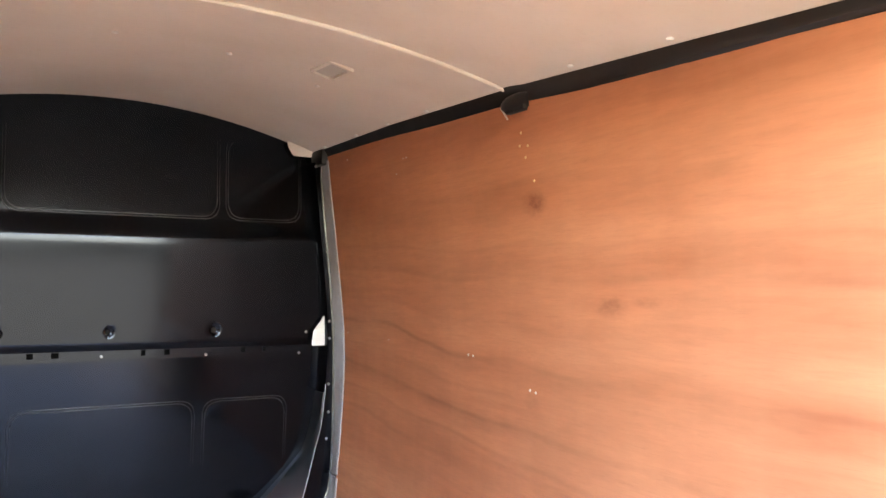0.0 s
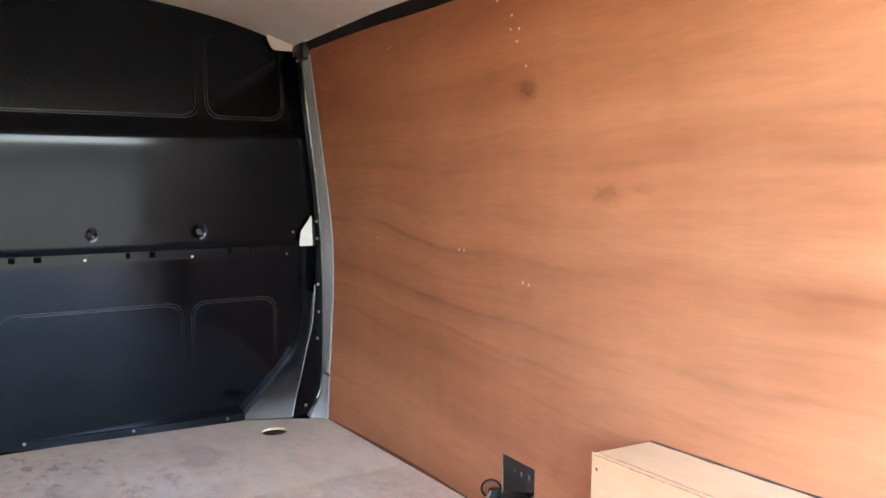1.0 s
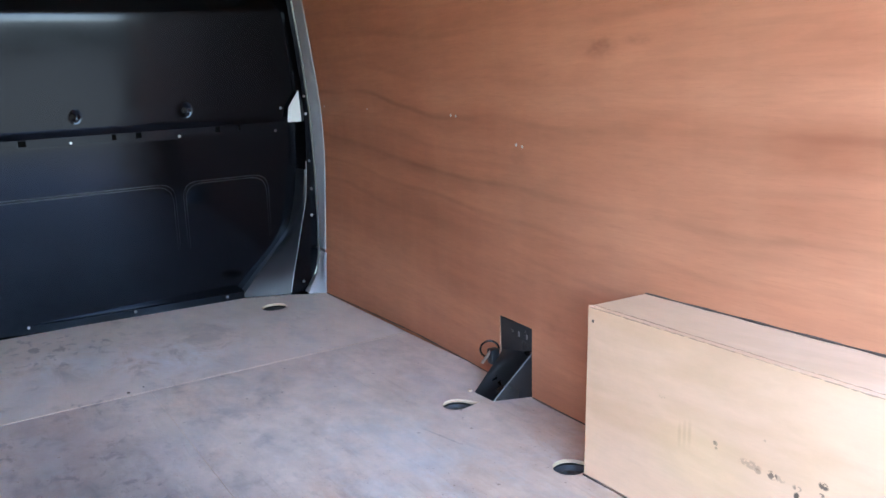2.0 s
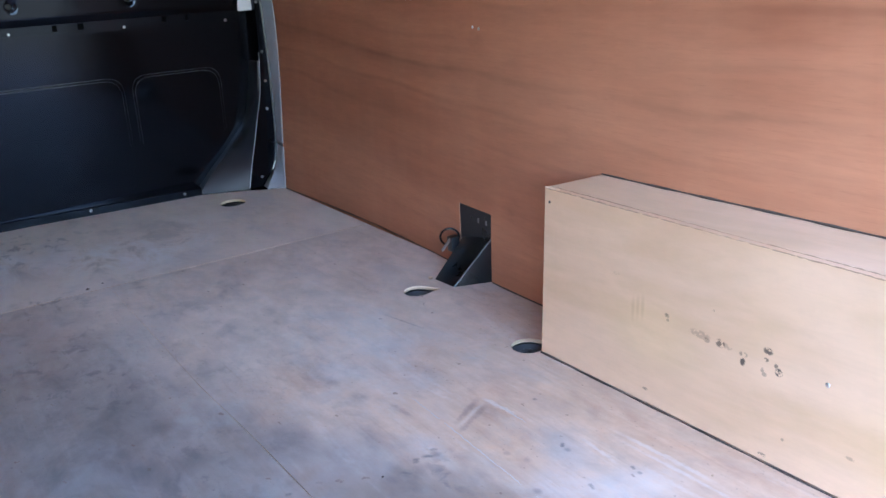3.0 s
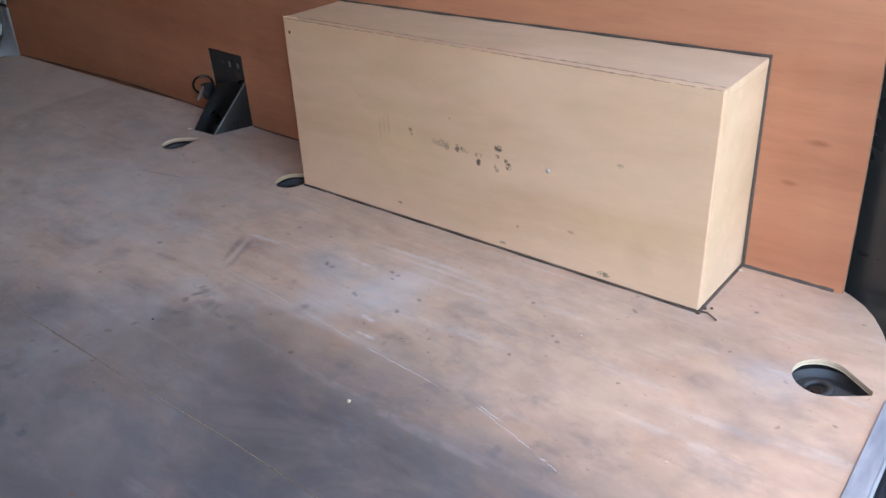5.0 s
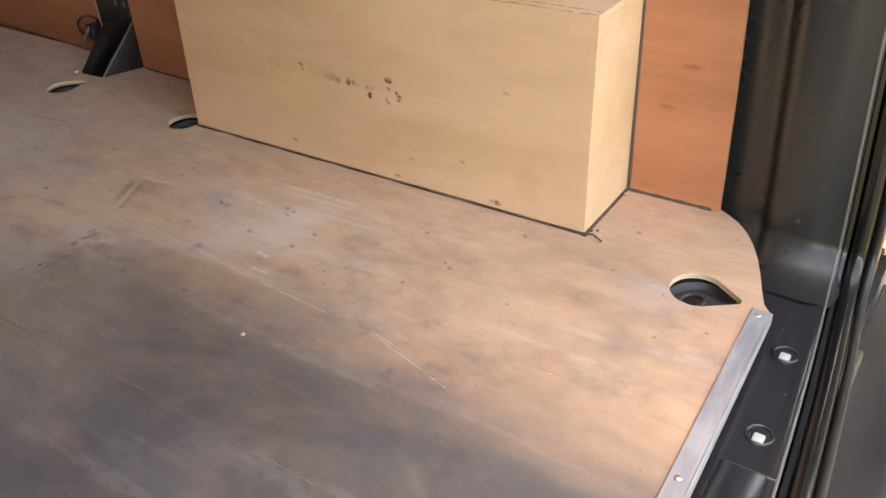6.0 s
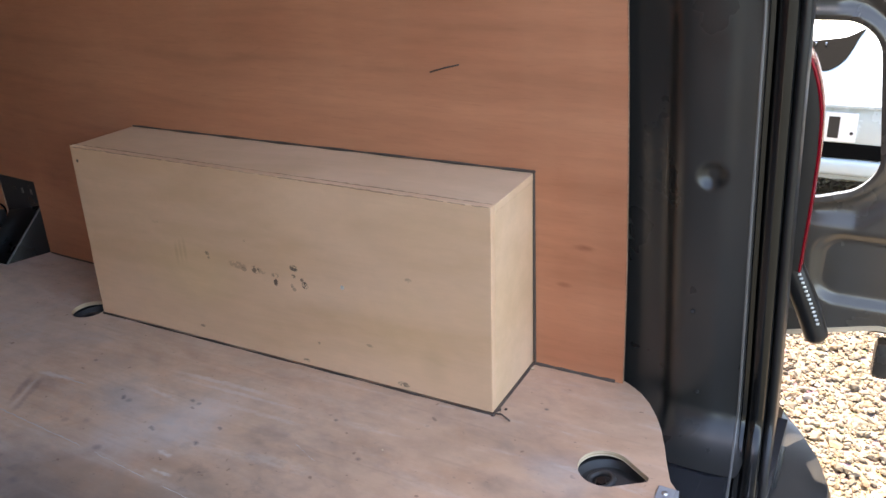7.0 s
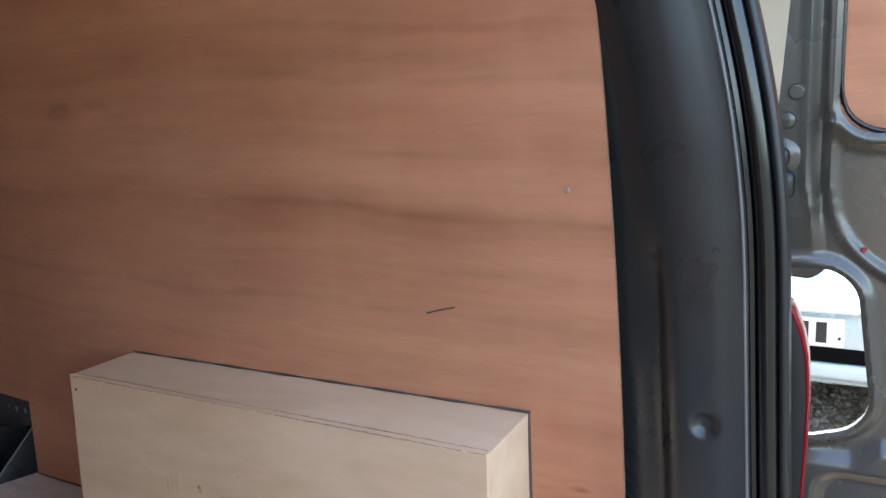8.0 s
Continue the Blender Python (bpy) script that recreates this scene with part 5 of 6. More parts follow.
def threshold():
    t = thing("threshold_strip", (MID, 0.12, 0), "scuffed aluminium edging strip screwed along the rear of the floor", "strip")
    skew = lambda x: 0.0085 * (abs(x - MID) - 0.22) / 0.29
    xs = np.linspace(LEFT + 0.216, -0.216, 40)
    part("flat", grid([[(x, y + skew(x), z) for y, z in ((0.1085, 0.0006), (0.1090, 0.0032), (0.1305, 0.0032), (0.1315, 0.0022), (0.1315, 0.0004))] for x in xs], True, None, True), ALU, t, "", 30)
    part("drop", grid([[(x, y + skew(x), z) for y, z in ((0.1060, -0.014), (0.1060, 0.0024), (0.1066, 0.0030), (0.1083, 0.0030), (0.1083, -0.014))] for x in xs], True, None, True), ALU, t, "", 30)
    for x in (-0.228, -0.52, -0.94, LEFT + 0.23):
        part("screw", disc((x, 0.121 + skew(x), 0.003), (0, 0, 1), 0.0042, 0.0014, 10), ZINC, t, "bright screw head", 50)
    adopt(t)


threshold()


def bumper_edge(x):
    """The bumper's rear outline in plan."""
    q = x if x > MID else LEFT - x
    return lerp(((MID, -0.128), (-0.45, -0.120), (-0.303, -0.107), (-0.195, -0.096), (-0.131, -0.087), (-0.04, -0.069), (0.045, -0.042), (0.108, -0.008), (0.15, 0.022), (0.175, 0.046), (0.195, 0.080), (0.205, 0.122)), q)


def build_bumper():
    b = thing("rear_bumper", (MID, -0.05, GROUND + 0.2), "charcoal moulded plastic rear bumper with rounded corner", "bumper")
    rows = []
    xs = [0.205, 0.200, 0.190, 0.178, *np.linspace(0.165, -0.25, 44)]
    for x in [*xs, *np.linspace(-0.3, LEFT + 0.3, 16), *[LEFT - q for q in reversed(xs)]]:
        q = x if x > MID else LEFT - x
        e = bumper_edge(x)
        inner = max(e + 0.012, edge_y(min(q, -0.036)) - 0.046)
        top = -0.088 - 0.05 * smooth(0.15, 0.21, q)
        lip = min(max(-0.048, e + 0.012), inner - 0.002)
        prof = [(inner, top - 0.06), (inner, top), (inner * 0.5 + lip * 0.5, top - 0.002), (lip, top - 0.005)]
        for k in range(1, 7):
            prof.append((lip + (e - lip) * k / 6, top - 0.005 - 0.050 * (k / 6) ** 1.5))
        prof += [(e - 0.004, top - 0.14), (e + 0.004, -0.33), (0.10 if inner < 0.09 else inner, -0.33)]
        rows.append([(x, y, z) for y, z in prof])
    part("shell", grid(rows, True, None, True), BUMPER, b, "", 40)
    part("rear_panel", block(-0.12, 0.145, 0.052, 0.28, -0.33, -0.060, 0.004), SILL, b, "black body panel behind the bumper")
    part("rear_panel", block(LEFT + 0.14, -0.122, 0.010, 0.10, -0.33, -0.080, 0.004), SILL, b)
    part("corner_trim", block(-0.050, 0.042, 0.016, 0.052, -0.14, -0.076, 0.006, 2), PLASTIC, b, "small black corner trim", 40)
    for k in range(7):
        x = -0.245 - 0.009 * k
        y = edge_y(x) - 0.055
        part("marking", block(x - 0.003, x + 0.003, y - 0.0035, y + 0.0035, -0.0945, -0.0915), WORN if k % 3 else PLASTIC, b)
    adopt(b)


build_bumper()


def tail_lamp():
    t = thing("tail_lamp", (0.12, 0.04, 0.18), "tall tail lamp with black housing and red lens", "lamp")
    def outline(z):
        return sum(lerp(((0.16, 0.034), (0.222, 0.032), (0.281, 0.030), (0.347, 0.029), (0.407, 0.032), (0.443, 0.040), (0.473, 0.051), (0.49, 0.063), (0.51, 0.085)), z + o) for o in (-0.008, 0.0, 0.008)) / 3
    zs = [*np.linspace(0.178, 0.43, 14), *np.linspace(0.44, 0.492, 10)]
    rows = [[(0.10, 0.090, z), (0.0965, (outline(z) + 0.090) / 2, z), (0.10, outline(z) + 0.0035, z), (0.150, outline(z) + 0.0035, z), (0.150, 0.090, z)] for z in zs]
    part("housing", grid(rows, True, None, True), PLASTIC, t, "", 30)
    rows = [[(0.0990, outline(z) + 0.0034, z), (0.0985, outline(z) + 0.0012, z), (0.102, outline(z) - 0.0006, z), (0.148, outline(z) + 0.001, z), (0.148, outline(z) + 0.0034, z)] for z in zs]
    part("lens", grid(rows, True, None, True), RED_LENS, t, "red lens edge", 40)
    adopt(t)


tail_lamp()


# ---- open rear door ----
def door_pull():
    d = thing("check_strap", (0.15, 0.03, 0.05), "dark grey ribbed door check arm with white teeth", "door check")
    a, b = Vector((0.145, 0.052, 0.170)), Vector((0.152, 0.0, 0.045))
    at = lambda q: a + (b - a) * q + Vector((0.0, -0.002 * math.sin(math.pi * q), 0.0))
    part("arm", tube([at(q) for q in np.linspace(0, 1, 20)], lambda q: 0.0185 * (1 - 0.15 * abs(q - 0.4)) if q < 0.97 else 0.010, 12), BUMPER, d, "", 60)
    for k in range(14):
        p = at(0.03 + 0.052 * k) + Vector((-0.0145, -0.011, 0.0))
        part("tooth", block(p.x - 0.002, p.x + 0.002, p.y - 0.0022, p.y + 0.0022, p.z - 0.0015, p.z + 0.0015, 0.0006), WHITE, d)
    adopt(d)


door_pull()

DOOR_X = 0.25


def rear_door():
    d = tagged(new("door_1"), "open dark grey steel rear van door with pressed inner panel", "door", kind="structure")
    d.location = (DOOR_X, 0.08, 0)
    y0, y1, z0, z1 = -0.62, 0.135, 0.005, 1.30
    far_win = lambda y, z: in_panel(y, z, -0.56, 0.016, 0.700, 1.22, 0.05)
    far_low = lambda y, z: in_panel(y - 0.13 * (z - 0.37), z - 0.33 * max(0.0, 0.034 - y) * smooth(0.40, 0.27, z), -0.034, 0.100, 0.240, 0.503, 0.048)
    hump = lambda t, c, w: max(0.0, 1 - ((t - c) / w) ** 2) ** 1.5

    crease = dense([(0.026, 0.73), (0.0265, 0.69), (0.026, 0.65), (0.021, 0.61), (0.011, 0.57), (-0.010, 0.535), (-0.045, 0.505), (-0.09, 0.485)], 0.006)

    def relief(y, z):
        """How far the pressed panel stands out towards the load space."""
        a, b = far_win(y, z), far_low(y, z)
        h = 0.012 * smooth(0.034, 0.012, a) + 0.004 * hump(a, 0.010, 0.010)
        edge = 0.052 - 0.018 * smooth(0.66, 0.52, z)
        h += 0.010 * smooth(edge - 0.012, edge + 0.006, y) * smooth(0.50, 0.60, z)
        h += 0.004 * hump(y, edge + 0.004, 0.010) * smooth(0.50, 0.60, z)
        h += 0.008 * smooth(0.026, 0.008, b) + 0.003 * hump(b, 0.008, 0.008)
        h += 0.006 * hump(min(math.dist((y, z), q) for q in crease), 0.0, 0.012) if -0.12 < y < 0.05 and 0.44 < z < 0.72 else 0.0
        h -= 0.005 * smooth(0.020, 0.032, y) * smooth(0.046, 0.038, y) * smooth(0.50, 0.62, z)
        shelf = 0.214 + 0.026 * smooth(-0.02, -0.065, y)
        h += 0.014 * smooth(shelf + 0.010, shelf - 0.020, z)
        h -= 0.010 * smooth(0.008, -0.014, in_panel(y, z, -0.20, 0.026, 0.072, 0.186, 0.04))
        return h

    step = 0.0045
    ys, zs = np.arange(y0, y1 + 0.001, step), np.arange(z0, z1 + 0.001, step)
    bm = bmesh.new()
    vs = {}
    for i, y in enumerate(ys):
        for j, z in enumerate(zs):
            py, pz = float(y), float(z)
            for far in (far_win, far_low):
                s = far(py, pz)
                if -step * 1.0 < s < step * 0.3:
                    gy, gz = far(py + 1e-4, pz) - far(py - 1e-4, pz), far(py, pz + 1e-4) - far(py, pz - 1e-4)
                    n = math.hypot(gy, gz) or 1.0
                    py, pz = py - s * gy / n, pz - s * gz / n
            if min(far_win(py, pz), far_low(py, pz)) > -1e-4:
                lift = 0.28 * min(0.13, max(0.0, 0.055 - py)) * smooth(0.07, 0.0, pz)
                vs[i, j] = bm.verts.new((DOOR_X - relief(py, pz), py, pz + lift))
    for i in range(len(ys) - 1):
        for j in range(len(zs) - 1):
            quad = [vs[k] for k in ((i, j), (i + 1, j), (i + 1, j + 1), (i, j + 1)) if k in vs]
            if len(quad) >= 3:
                bm.faces.new(quad)
    rim_edges = [e for e in bm.edges if len(e.link_faces) == 1]
    made = bmesh.ops.extrude_edge_only(bm, edges=rim_edges)
    for v in [g for g in made["geom"] if isinstance(g, bmesh.types.BMVert)]:
        v.co.x = DOOR_X + 0.003
    part("inner_panel", bm, DOOR_PAINT, d, "glossy dark pressed inner panel with openings", 40)

    def rim(loop, grow, out, r, mat, name, lab=""):
        c = Vector((sum(p[0] for p in loop) / len(loop), sum(p[1] for p in loop) / len(loop)))
        pts = []
        for p in loop + loop[:1]:
            q = Vector(p)
            q = q + (q - c).normalized() * grow
            pts.append((DOOR_X - out, q.x, q.y))
        part(name, tube(pts, r, 8), mat, d, lab, 60)
    win = rounded([(-0.56, 0.700), (0.016, 0.700), (0.016, 1.22), (-0.56, 1.22)], 0.075, 8)
    rim(win, -0.001, 0.004, 0.004, RUBBER, "window_seal", "black window rubber")
    part("blanking_panel", block(DOOR_X + 0.015, DOOR_X + 0.023, -0.575, 0.030, 0.688, 1.235), RED_PLY, d, "orange-brown plywood blanking panel in the window")
    # bare primer plate on the hinge side, with plugs and the hinge bracket
    bm = bmesh.new()
    outline = rounded([(0.101, 0.69), (0.160, 0.69), (0.160, 1.24), (0.070, 1.24), (0.084, 0.883), (0.095, 0.739)], 0.01, 3)
    part("hinge_plate", sheet(outline, [], lambda u, v: (DOOR_X - 0.0125, u, v), 0.003, (1, 0, 0)), PRIMER, d, "pale tan bare primer strip")
    for y, z, r in ((0.071, 0.760, 0.0105), (0.082, 0.720, 0.0110)):
        p = part("plug", disc((DOOR_X - 0.0115, y, z), (-1, 0, 0), r, 0.0022, 20, None, 0.82), DOOR_PAINT, d, "round rubber plug", 30)
        part("plug_rim", ring((DOOR_X - 0.0120, y, z), (1, 0, 0), r, 0.0013, 22), PLASTIC, p, "", 60)
    # upper hinge: a dished seat, the knuckle with its bolt, and the arm below it
    part("hinge_seat", disc((DOOR_X - 0.008, 0.088, 0.668), (-1, 0, 0), 0.026, 0.006, 22, None, 0.75), DOOR_PAINT, d, "", 40)
    knuckle = block(DOOR_X - 0.036, DOOR_X - 0.012, 0.076, 0.106, 0.655, 0.682, 0.009, 3)
    part("hinge_knuckle", knuckle, PLASTIC, d, "black hinge knuckle", 50)
    part("hinge_arm", block(DOOR_X - 0.034, DOOR_X - 0.008, 0.068, 0.104, 0.608, 0.648, 0.010, 3), PLASTIC, d, "black hinge arm", 50)
    part("hinge_pin", disc((DOOR_X - 0.020, 0.086, 0.606), (0, 0, 1), 0.010, 0.046, 16), BODY, d, "", 40)
    part("bolt", disc((DOOR_X - 0.036, 0.089, 0.667), (-1, 0, 0), 0.0055, 0.005, 6), ZINC, d, "hexagon bolt")
    part("washer", ring((DOOR_X - 0.036, 0.089, 0.667), (1, 0, 0), 0.0075, 0.0012, 18), RIVET, d, "", 60)
    part("primer_patch", sheet(rounded([(0.078, 0.560), (0.094, 0.560), (0.098, 0.592), (0.082, 0.596)], 0.008, 4), [], lambda u, v: (DOOR_X - 0.0145, u, v), 0.004, (1, 0, 0)), PRIMER, d, "bare primer patch")
    part("reflector", disc((DOOR_X - 0.006, -0.025, 0.534), (-1, 0, 0), 0.004, 0.003, 10), RED_LENS, d, "small red reflector")
    foot = [(y, 0.28 * min(0.13, max(0.0, 0.055 - y))) for y in np.linspace(y0 + 0.03, y1 - 0.01, 40)]
    part("bottom_flange", grid([[(DOOR_X - 0.016, y, z + 0.007), (DOOR_X - 0.016, y, z - 0.001), (DOOR_X + 0.04, y, z - 0.004), (DOOR_X + 0.04, y, z + 0.010)] for y, z in foot], True, None, True), PRIMER, d, "pale lower edge", 40)
    part("foot_latch", block(DOOR_X - 0.012, DOOR_X + 0.02, -0.13, -0.078, -0.055, 0.012, 0.01, 2), DOOR_PAINT, d, "lower latch housing", 40)
    # outer skin
    rows = [[(DOOR_X + 0.036 + 0.03 * math.sin(math.pi * (z - z0) / (z1 - z0)), y, z) for y in np.linspace(y0 - 0.01, -0.07, 8)] for z in np.linspace(z0, 0.68, 14)]
    part("outer_skin", grid(rows), DOOR_PAINT, d, "", 60)
    adopt(d)
    for y, z in ((0.09, 0.95), (0.09, 0.12)):
        part("hinge", block(0.145, DOOR_X, y - 0.012, y + 0.018, z - 0.03, z + 0.03, 0.006, 2), PLASTIC, d, "black door hinge", 40)
    adopt(d)
    return d


rear_door()


# ---- outside: added backdrop hedge, ground, gravel, parked car ----
ground = tagged(mesh_object("ground", grid([[(x, y, GROUND) for x in (-600, -60, -8, -2, 0, 2, 4, 10, 60, 600)] for y in (-600, -60, -8, -2, 0, 2, 8, 60, 600)]), BED),
                "pale gravel drive with unseen dark grass added beyond it", "ground", kind="structure")


def build_backdrop():
    """An unseen hedge ring, added to block the low sky all round."""
    rng = random.Random(7)
    rows = []
    for z in (0.0, 0.8, 1.6, 2.2, 2.6, 2.65):
        row = []
        for k in range(160):
            a = 2 * math.pi * k / 160
            r = 30 + 2.5 * math.sin(3 * a) + (1.2 if z > 2.62 else 0.0) + rng.uniform(-0.12, 0.12)
            row.append((1.0 + r * math.cos(a), 1.0 + r * math.sin(a), GROUND + z + (rng.uniform(-0.12, 0.18) if z > 2 else 0.0)))
        rows.append(row)
    return tagged(mesh_object("backdrop", grid(rows, True), BACKDROP, 80), "unseen hedge ring added to close off the low sky", "hedge", kind="structure")


build_backdrop()


def build_gravel():
    rng = np.random.default_rng(4)
    n = 72000
    phi = (1 + 5 ** 0.5) / 2
    base = np.array([(-1, phi, 0), (1, phi, 0), (-1, -phi, 0), (1, -phi, 0), (0, -1, phi), (0, 1, phi), (0, -1, -phi), (0, 1, -phi), (phi, 0, -1), (phi, 0, 1), (-phi, 0, -1), (-phi, 0, 1)]) / 1.902
    tri = np.array([(0, 11, 5), (0, 5, 1), (0, 1, 7), (0, 7, 10), (0, 10, 11), (1, 5, 9), (5, 11, 4), (11, 10, 2), (10, 7, 6), (7, 1, 8), (3, 9, 4), (3, 4, 2), (3, 2, 6), (3, 6, 8), (3, 8, 9), (4, 9, 5), (2, 4, 11), (6, 2, 10), (8, 6, 7), (9, 8, 1)])
    x, y = rng.uniform(0.05, 2.9, n), rng.uniform(-1.5, 1.3, n)
    size = rng.gamma(4.0, 0.00135, n).clip(0.003, 0.018)
    verts = np.repeat(base[None], n, 0) * (1 + rng.uniform(-0.30, 0.26, (n, 12, 1)))
    verts *= np.stack([size * rng.uniform(0.9, 1.5, n), size * rng.uniform(0.8, 1.1, n), size * rng.uniform(0.5, 0.85, n)], -1)[:, None]
    a, b = rng.uniform(0, 6.28, n), rng.uniform(-0.5, 0.5, n)
    ca, sa, cb, sb = np.cos(a), np.sin(a), np.cos(b), np.sin(b)
    tilt = np.stack([np.stack([ca * cb, -sa, ca * sb], -1), np.stack([sa * cb, ca, sa * sb], -1), np.stack([-sb, 0 * a, cb], -1)], -2)
    verts = np.einsum("nij,nkj->nki", tilt, verts)
    verts += np.stack([x, y, GROUND + size * rng.uniform(0.15, 0.75, n)], -1)[:, None]
    me = bpy.data.meshes.new("gravel")
    me.from_pydata(verts.reshape(-1, 3).tolist(), [], (tri[None] + 12 * np.arange(n)[:, None, None]).reshape(-1, 3).tolist())
    me.materials.append(STONE)
    return tagged(new("gravel", me), "loose cream and tan gravel stones", "gravel", kind="stuff")


build_gravel()


def wheel(x, y, parent, face):
    w = part("wheel", bm_wheel(x, y, 0.30, 0.19), TYRE, parent, "black tyre", 40)
    part("rim", disc((x, y + face * 0.085, GROUND + 0.30), (0, face, 0), 0.19, 0.02, 24), CHROME, w, "", 40)


def bm_wheel(x, y, r, width):
    rows = []
    for q in range(9):
        t = q / 8 * 2 - 1
        rr = r * (1 - 0.08 * t ** 6) if abs(t) < 0.999 else r * 0.88
        rows.append([(x + rr * math.cos(a), y + t * width / 2, GROUND + r + rr * math.sin(a)) for a in (2 * math.pi * k / 28 for k in range(28))])
    return grid(rows, True, None, True)


def parked_car():
    fx, cy = 2.08, 0.29
    c = thing("car", (fx + 2.0, cy, GROUND), "pale silver-blue hatchback parked nose-on on the gravel", "car")
    # rows from nose to tail: x, lower z, upper z, half width, nose rounding
    rows = []
    for x, lo, hi, hw in ((0.0, 0.26, 0.46, 0.60), (0.01, 0.22, 0.50, 0.70), (0.05, 0.20, 0.54, 0.78), (0.14, 0.19, 0.60, 0.83), (0.35, 0.19, 0.75, 0.86), (0.9, 0.19, 0.90, 0.87), (1.2, 0.19, 0.94, 0.87), (2.6, 0.19, 0.96, 0.87), (3.5, 0.20, 0.97, 0.85), (3.8, 0.24, 0.92, 0.80), (3.86, 0.32, 0.80, 0.74)):
        ring_ = []
        for k in range(28):
            a = 2 * math.pi * k / 28
            sx, sz = abs(math.cos(a)) ** 0.35 * math.copysign(1, math.cos(a)), abs(math.sin(a)) ** 0.45 * math.copysign(1, math.sin(a))
            ring_.append((fx + x, cy + hw * sx, GROUND + (lo + hi) / 2 + (hi - lo) / 2 * sz))
        rows.append(ring_)
    part("body", grid(rows, True, None, True), CAR_PAINT, c, "", 40)
    rows = []
    for x, hi, hw in ((1.0, 0.90, 0.74), (1.25, 1.12, 0.70), (1.6, 1.36, 0.64), (2.3, 1.42, 0.62), (3.1, 1.36, 0.62), (3.5, 1.10, 0.66), (3.65, 0.92, 0.72)):
        ring_ = []
        for k in range(24):
            a = math.pi * k / 23
            ring_.append((fx + x, cy + hw * abs(math.cos(a)) ** 0.5 * math.copysign(1, math.cos(a)), GROUND + 0.86 + (hi - 0.86) * math.sin(a) ** 0.5))
        rows.append(ring_)
    part("windows", grid(rows, False), GLASS_DARK, c, "dark glazing", 40)
    part("roof", block(fx + 1.6, fx + 3.1, cy - 0.58, cy + 0.58, GROUND + 1.37, GROUND + 1.43, 0.025, 3), CAR_PAINT, c, "", 40)
    # nose: grille, plate, lower intake and lip
    slope = lambda z: fx - 0.035 + (z + 0.075) * 1.2
    ys = np.linspace(cy - 0.62, cy + 0.62, 30)
    part("bumper_panel", grid([[(x + 0.10 * abs((y - cy) / 0.62) ** 3, y, z) for y in ys] for x, z in ((fx + 0.02, -0.092), (fx - 0.030, -0.090), (fx - 0.036, -0.086), (fx - 0.036, -0.078), (slope(-0.07), -0.070), (slope(0.0), 0.0), (slope(0.08), 0.08), (slope(0.16), 0.16), (fx + 0.42, 0.19))]), CAR_PAINT, c, "sloping painted bumper", 35)
    low = dense([(0.436, 0.023), (0.311, 0.016), (0.228, 0.011), (0.175, 0.011), (0.127, 0.045), (0.094, 0.112)], 0.02)
    high = dense([(0.081, 0.133), (0.131, 0.108), (0.188, 0.098), (0.32, 0.086), (0.447, 0.086)], 0.02)
    part("upper_grille", sheet(low + high, [], lambda u, v: (slope(v + 0.010) - 0.008, u, v + 0.010), 0.02, (0.64, 0, -0.77)), DARK, c, "black curved upper grille", 30)
    for y in (0.20, 0.235, 0.27):
        part("grille_bar", block(slope(0.095) - 0.016, slope(0.095) - 0.004, y - 0.004, y + 0.004, 0.086, 0.100, 0.002), CHROME, c, "small bright grille bar")
    part("lower_intake", block(fx - 0.018, fx + 0.05, cy - 0.62, cy + 0.62, GROUND + 0.306, GROUND + 0.364, 0.01, 2), DARK, c, "dark lower intake")
    part("lip", block(fx - 0.035, fx + 0.06, cy - 0.66, cy + 0.66, GROUND + 0.244, GROUND + 0.304, 0.018, 3), CAR_PAINT, c, "pale bumper lip", 40)
    plate = part("number_plate", block(fx - 0.024, fx - 0.012, cy - 0.238, cy + 0.282, GROUND + 0.368, GROUND + 0.473, 0.003), PLATE_WHITE, c, "white number plate with plain dark bars")
    for k in range(7):
        y = cy - 0.163 + 0.060 * k + (0.03 if k > 3 else 0.0)
        part("bar", block(fx - 0.0262, fx - 0.0235, y - 0.018, y + 0.018, GROUND + 0.382, GROUND + 0.459, 0.001), INK, plate)
    part("screw", disc((fx - 0.0245, cy - 0.222, GROUND + 0.402), (-1, 0, 0), 0.006, 0.003, 10), INK, plate)
    part("surround", block(fx - 0.012, fx + 0.02, cy - 0.60, cy + 0.60, GROUND + 0.355, GROUND + 0.492, 0.006, 2), CAR_PAINT, c, "", 40)
    for s in (-1, 1):
        part("headlamp", block(fx + 0.03, fx + 0.16, cy + s * 0.60 - 0.14, cy + s * 0.60 + 0.14, GROUND + 0.56, GROUND + 0.70, 0.04, 3), CHROME, c, "clear headlamp", 40)
        for x in (0.78, 3.2):
            wheel(fx + x, cy + s * 0.76, c, s)
    adopt(c)
    for w in [o for o in c.children if o.name.startswith("wheel") or o.name.startswith("number_plate")]:
        w.matrix_parent_inverse = c.matrix_world.inverted()


parked_car()


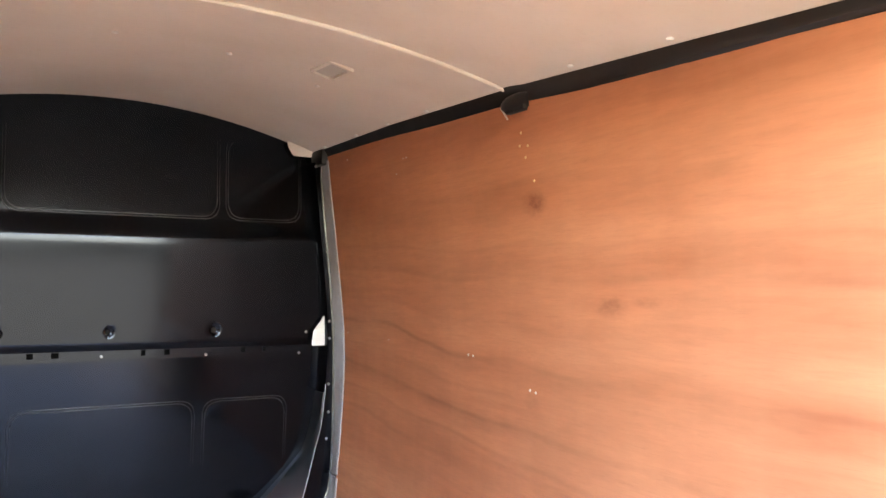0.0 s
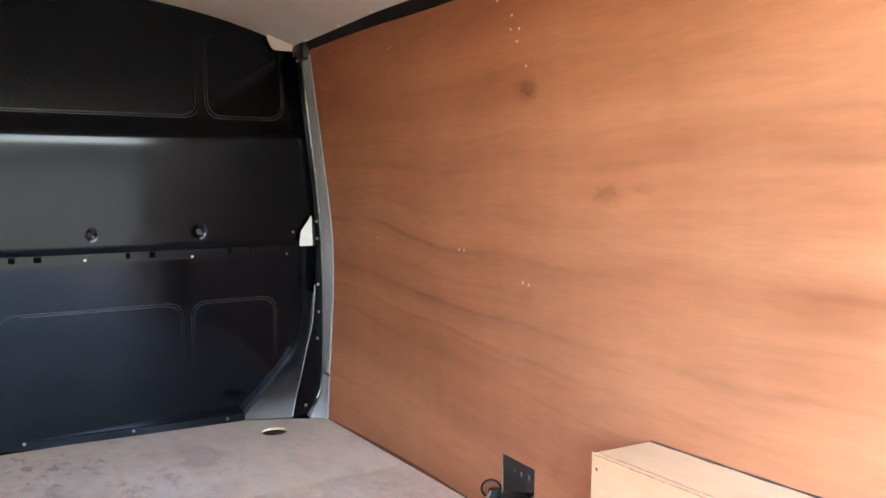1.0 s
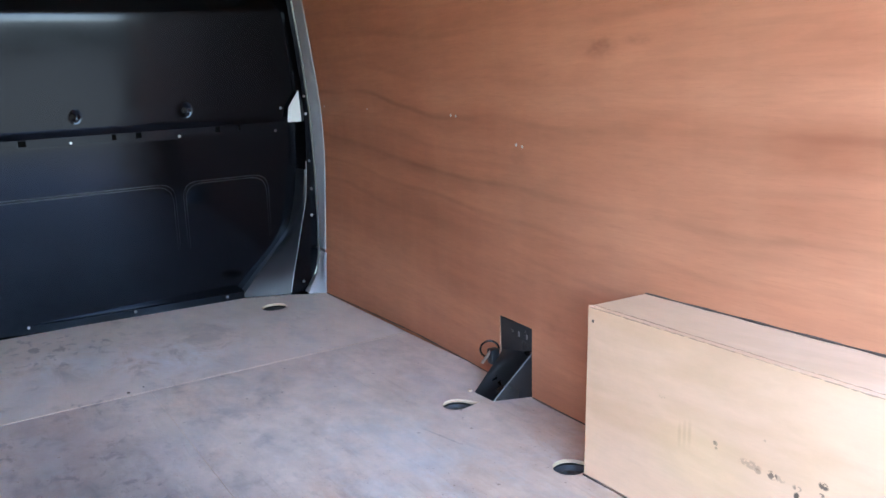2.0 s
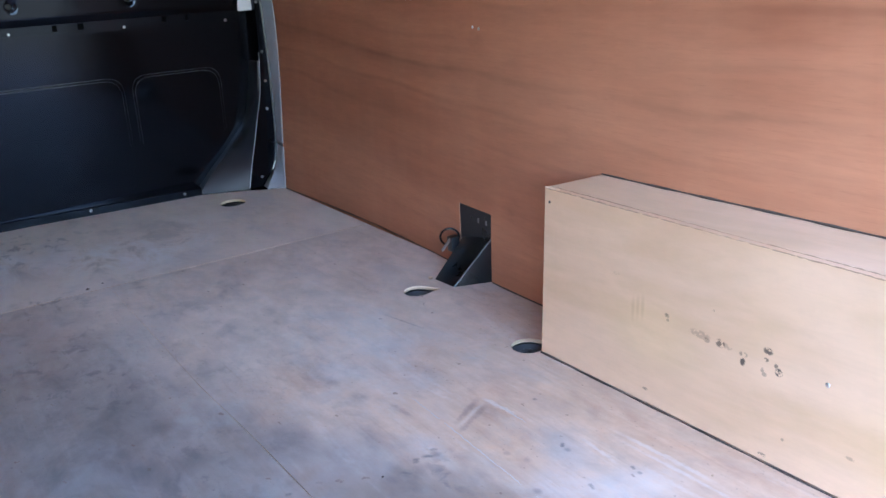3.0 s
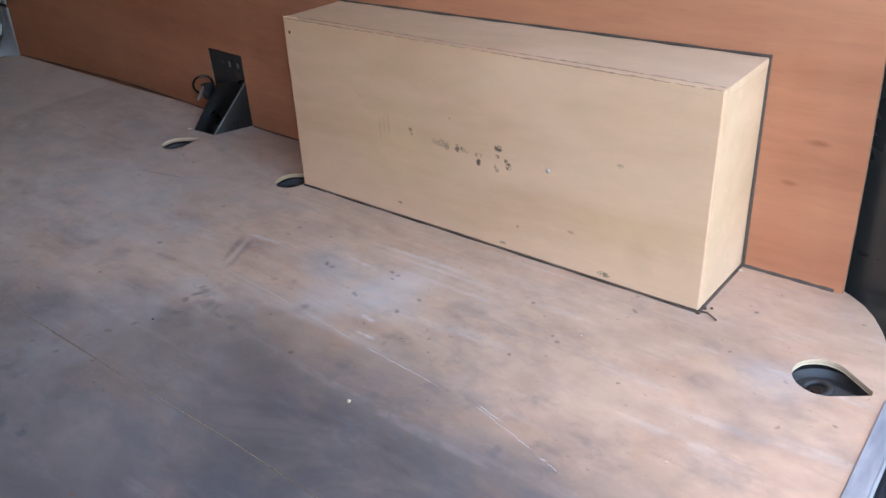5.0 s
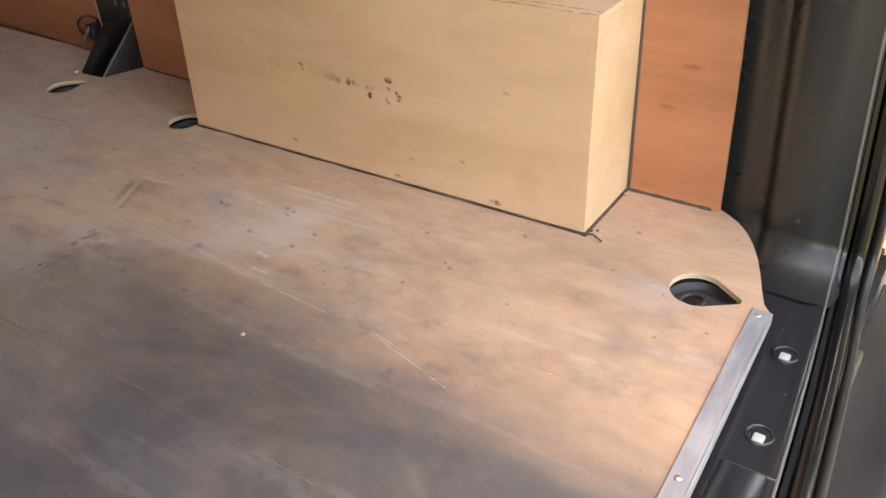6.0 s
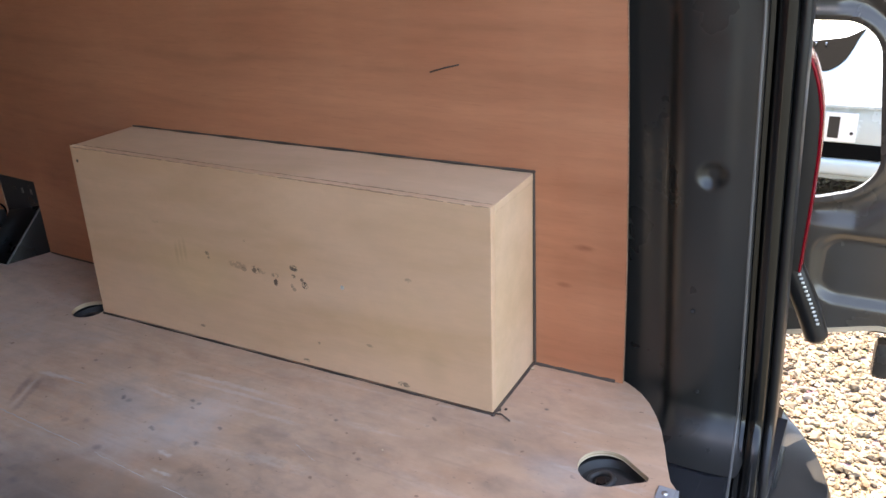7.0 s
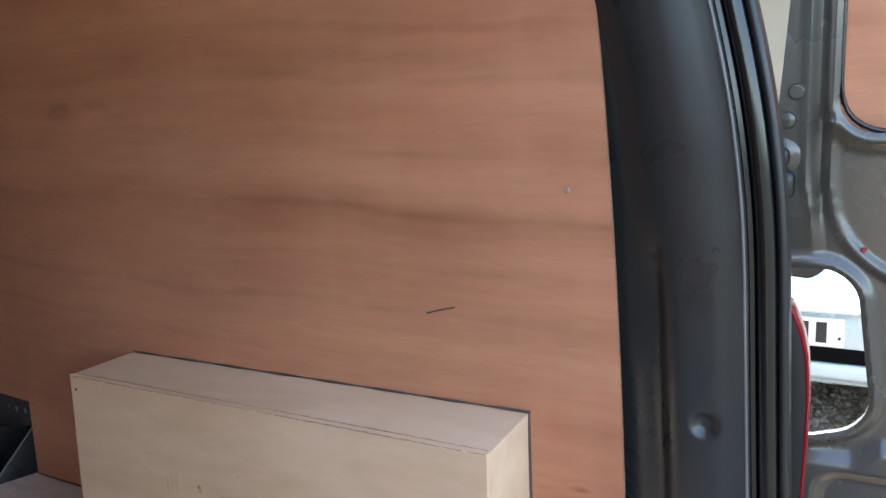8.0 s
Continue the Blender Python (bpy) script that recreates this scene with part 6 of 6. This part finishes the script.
def build_crumbs():
    """Wood chips and grit lying on the floor boards."""
    rng = random.Random(12)
    for x, y, r in ((-0.582, 0.668, 0.0032), (-0.30, 0.50, 0.002), (-0.45, 0.30, 0.0022), (-0.62, 1.05, 0.002), (-0.25, 0.75, 0.0018), (-0.79, 2.21, 0.004), (-0.75, 2.23, 0.003), (-0.151, 0.392, 0.004), (-0.145, 0.384, 0.0025), (-0.03, 0.390, 0.0035)):
        bm = bmesh.new()
        bmesh.ops.create_icosphere(bm, subdivisions=1, radius=r)
        for v in bm.verts:
            v.co = Vector((v.co.x * rng.uniform(0.7, 1.5), v.co.y * rng.uniform(0.7, 1.3), v.co.z * 0.6)) + Vector((x, y, r * 0.45))
        tagged(mesh_object("wood_chip", bm, EDGE if rng.random() < 0.7 else MATT_BROWN), "tiny pale wood chip lying on the floor", "wood chip", "chips on the floor")


build_crumbs()
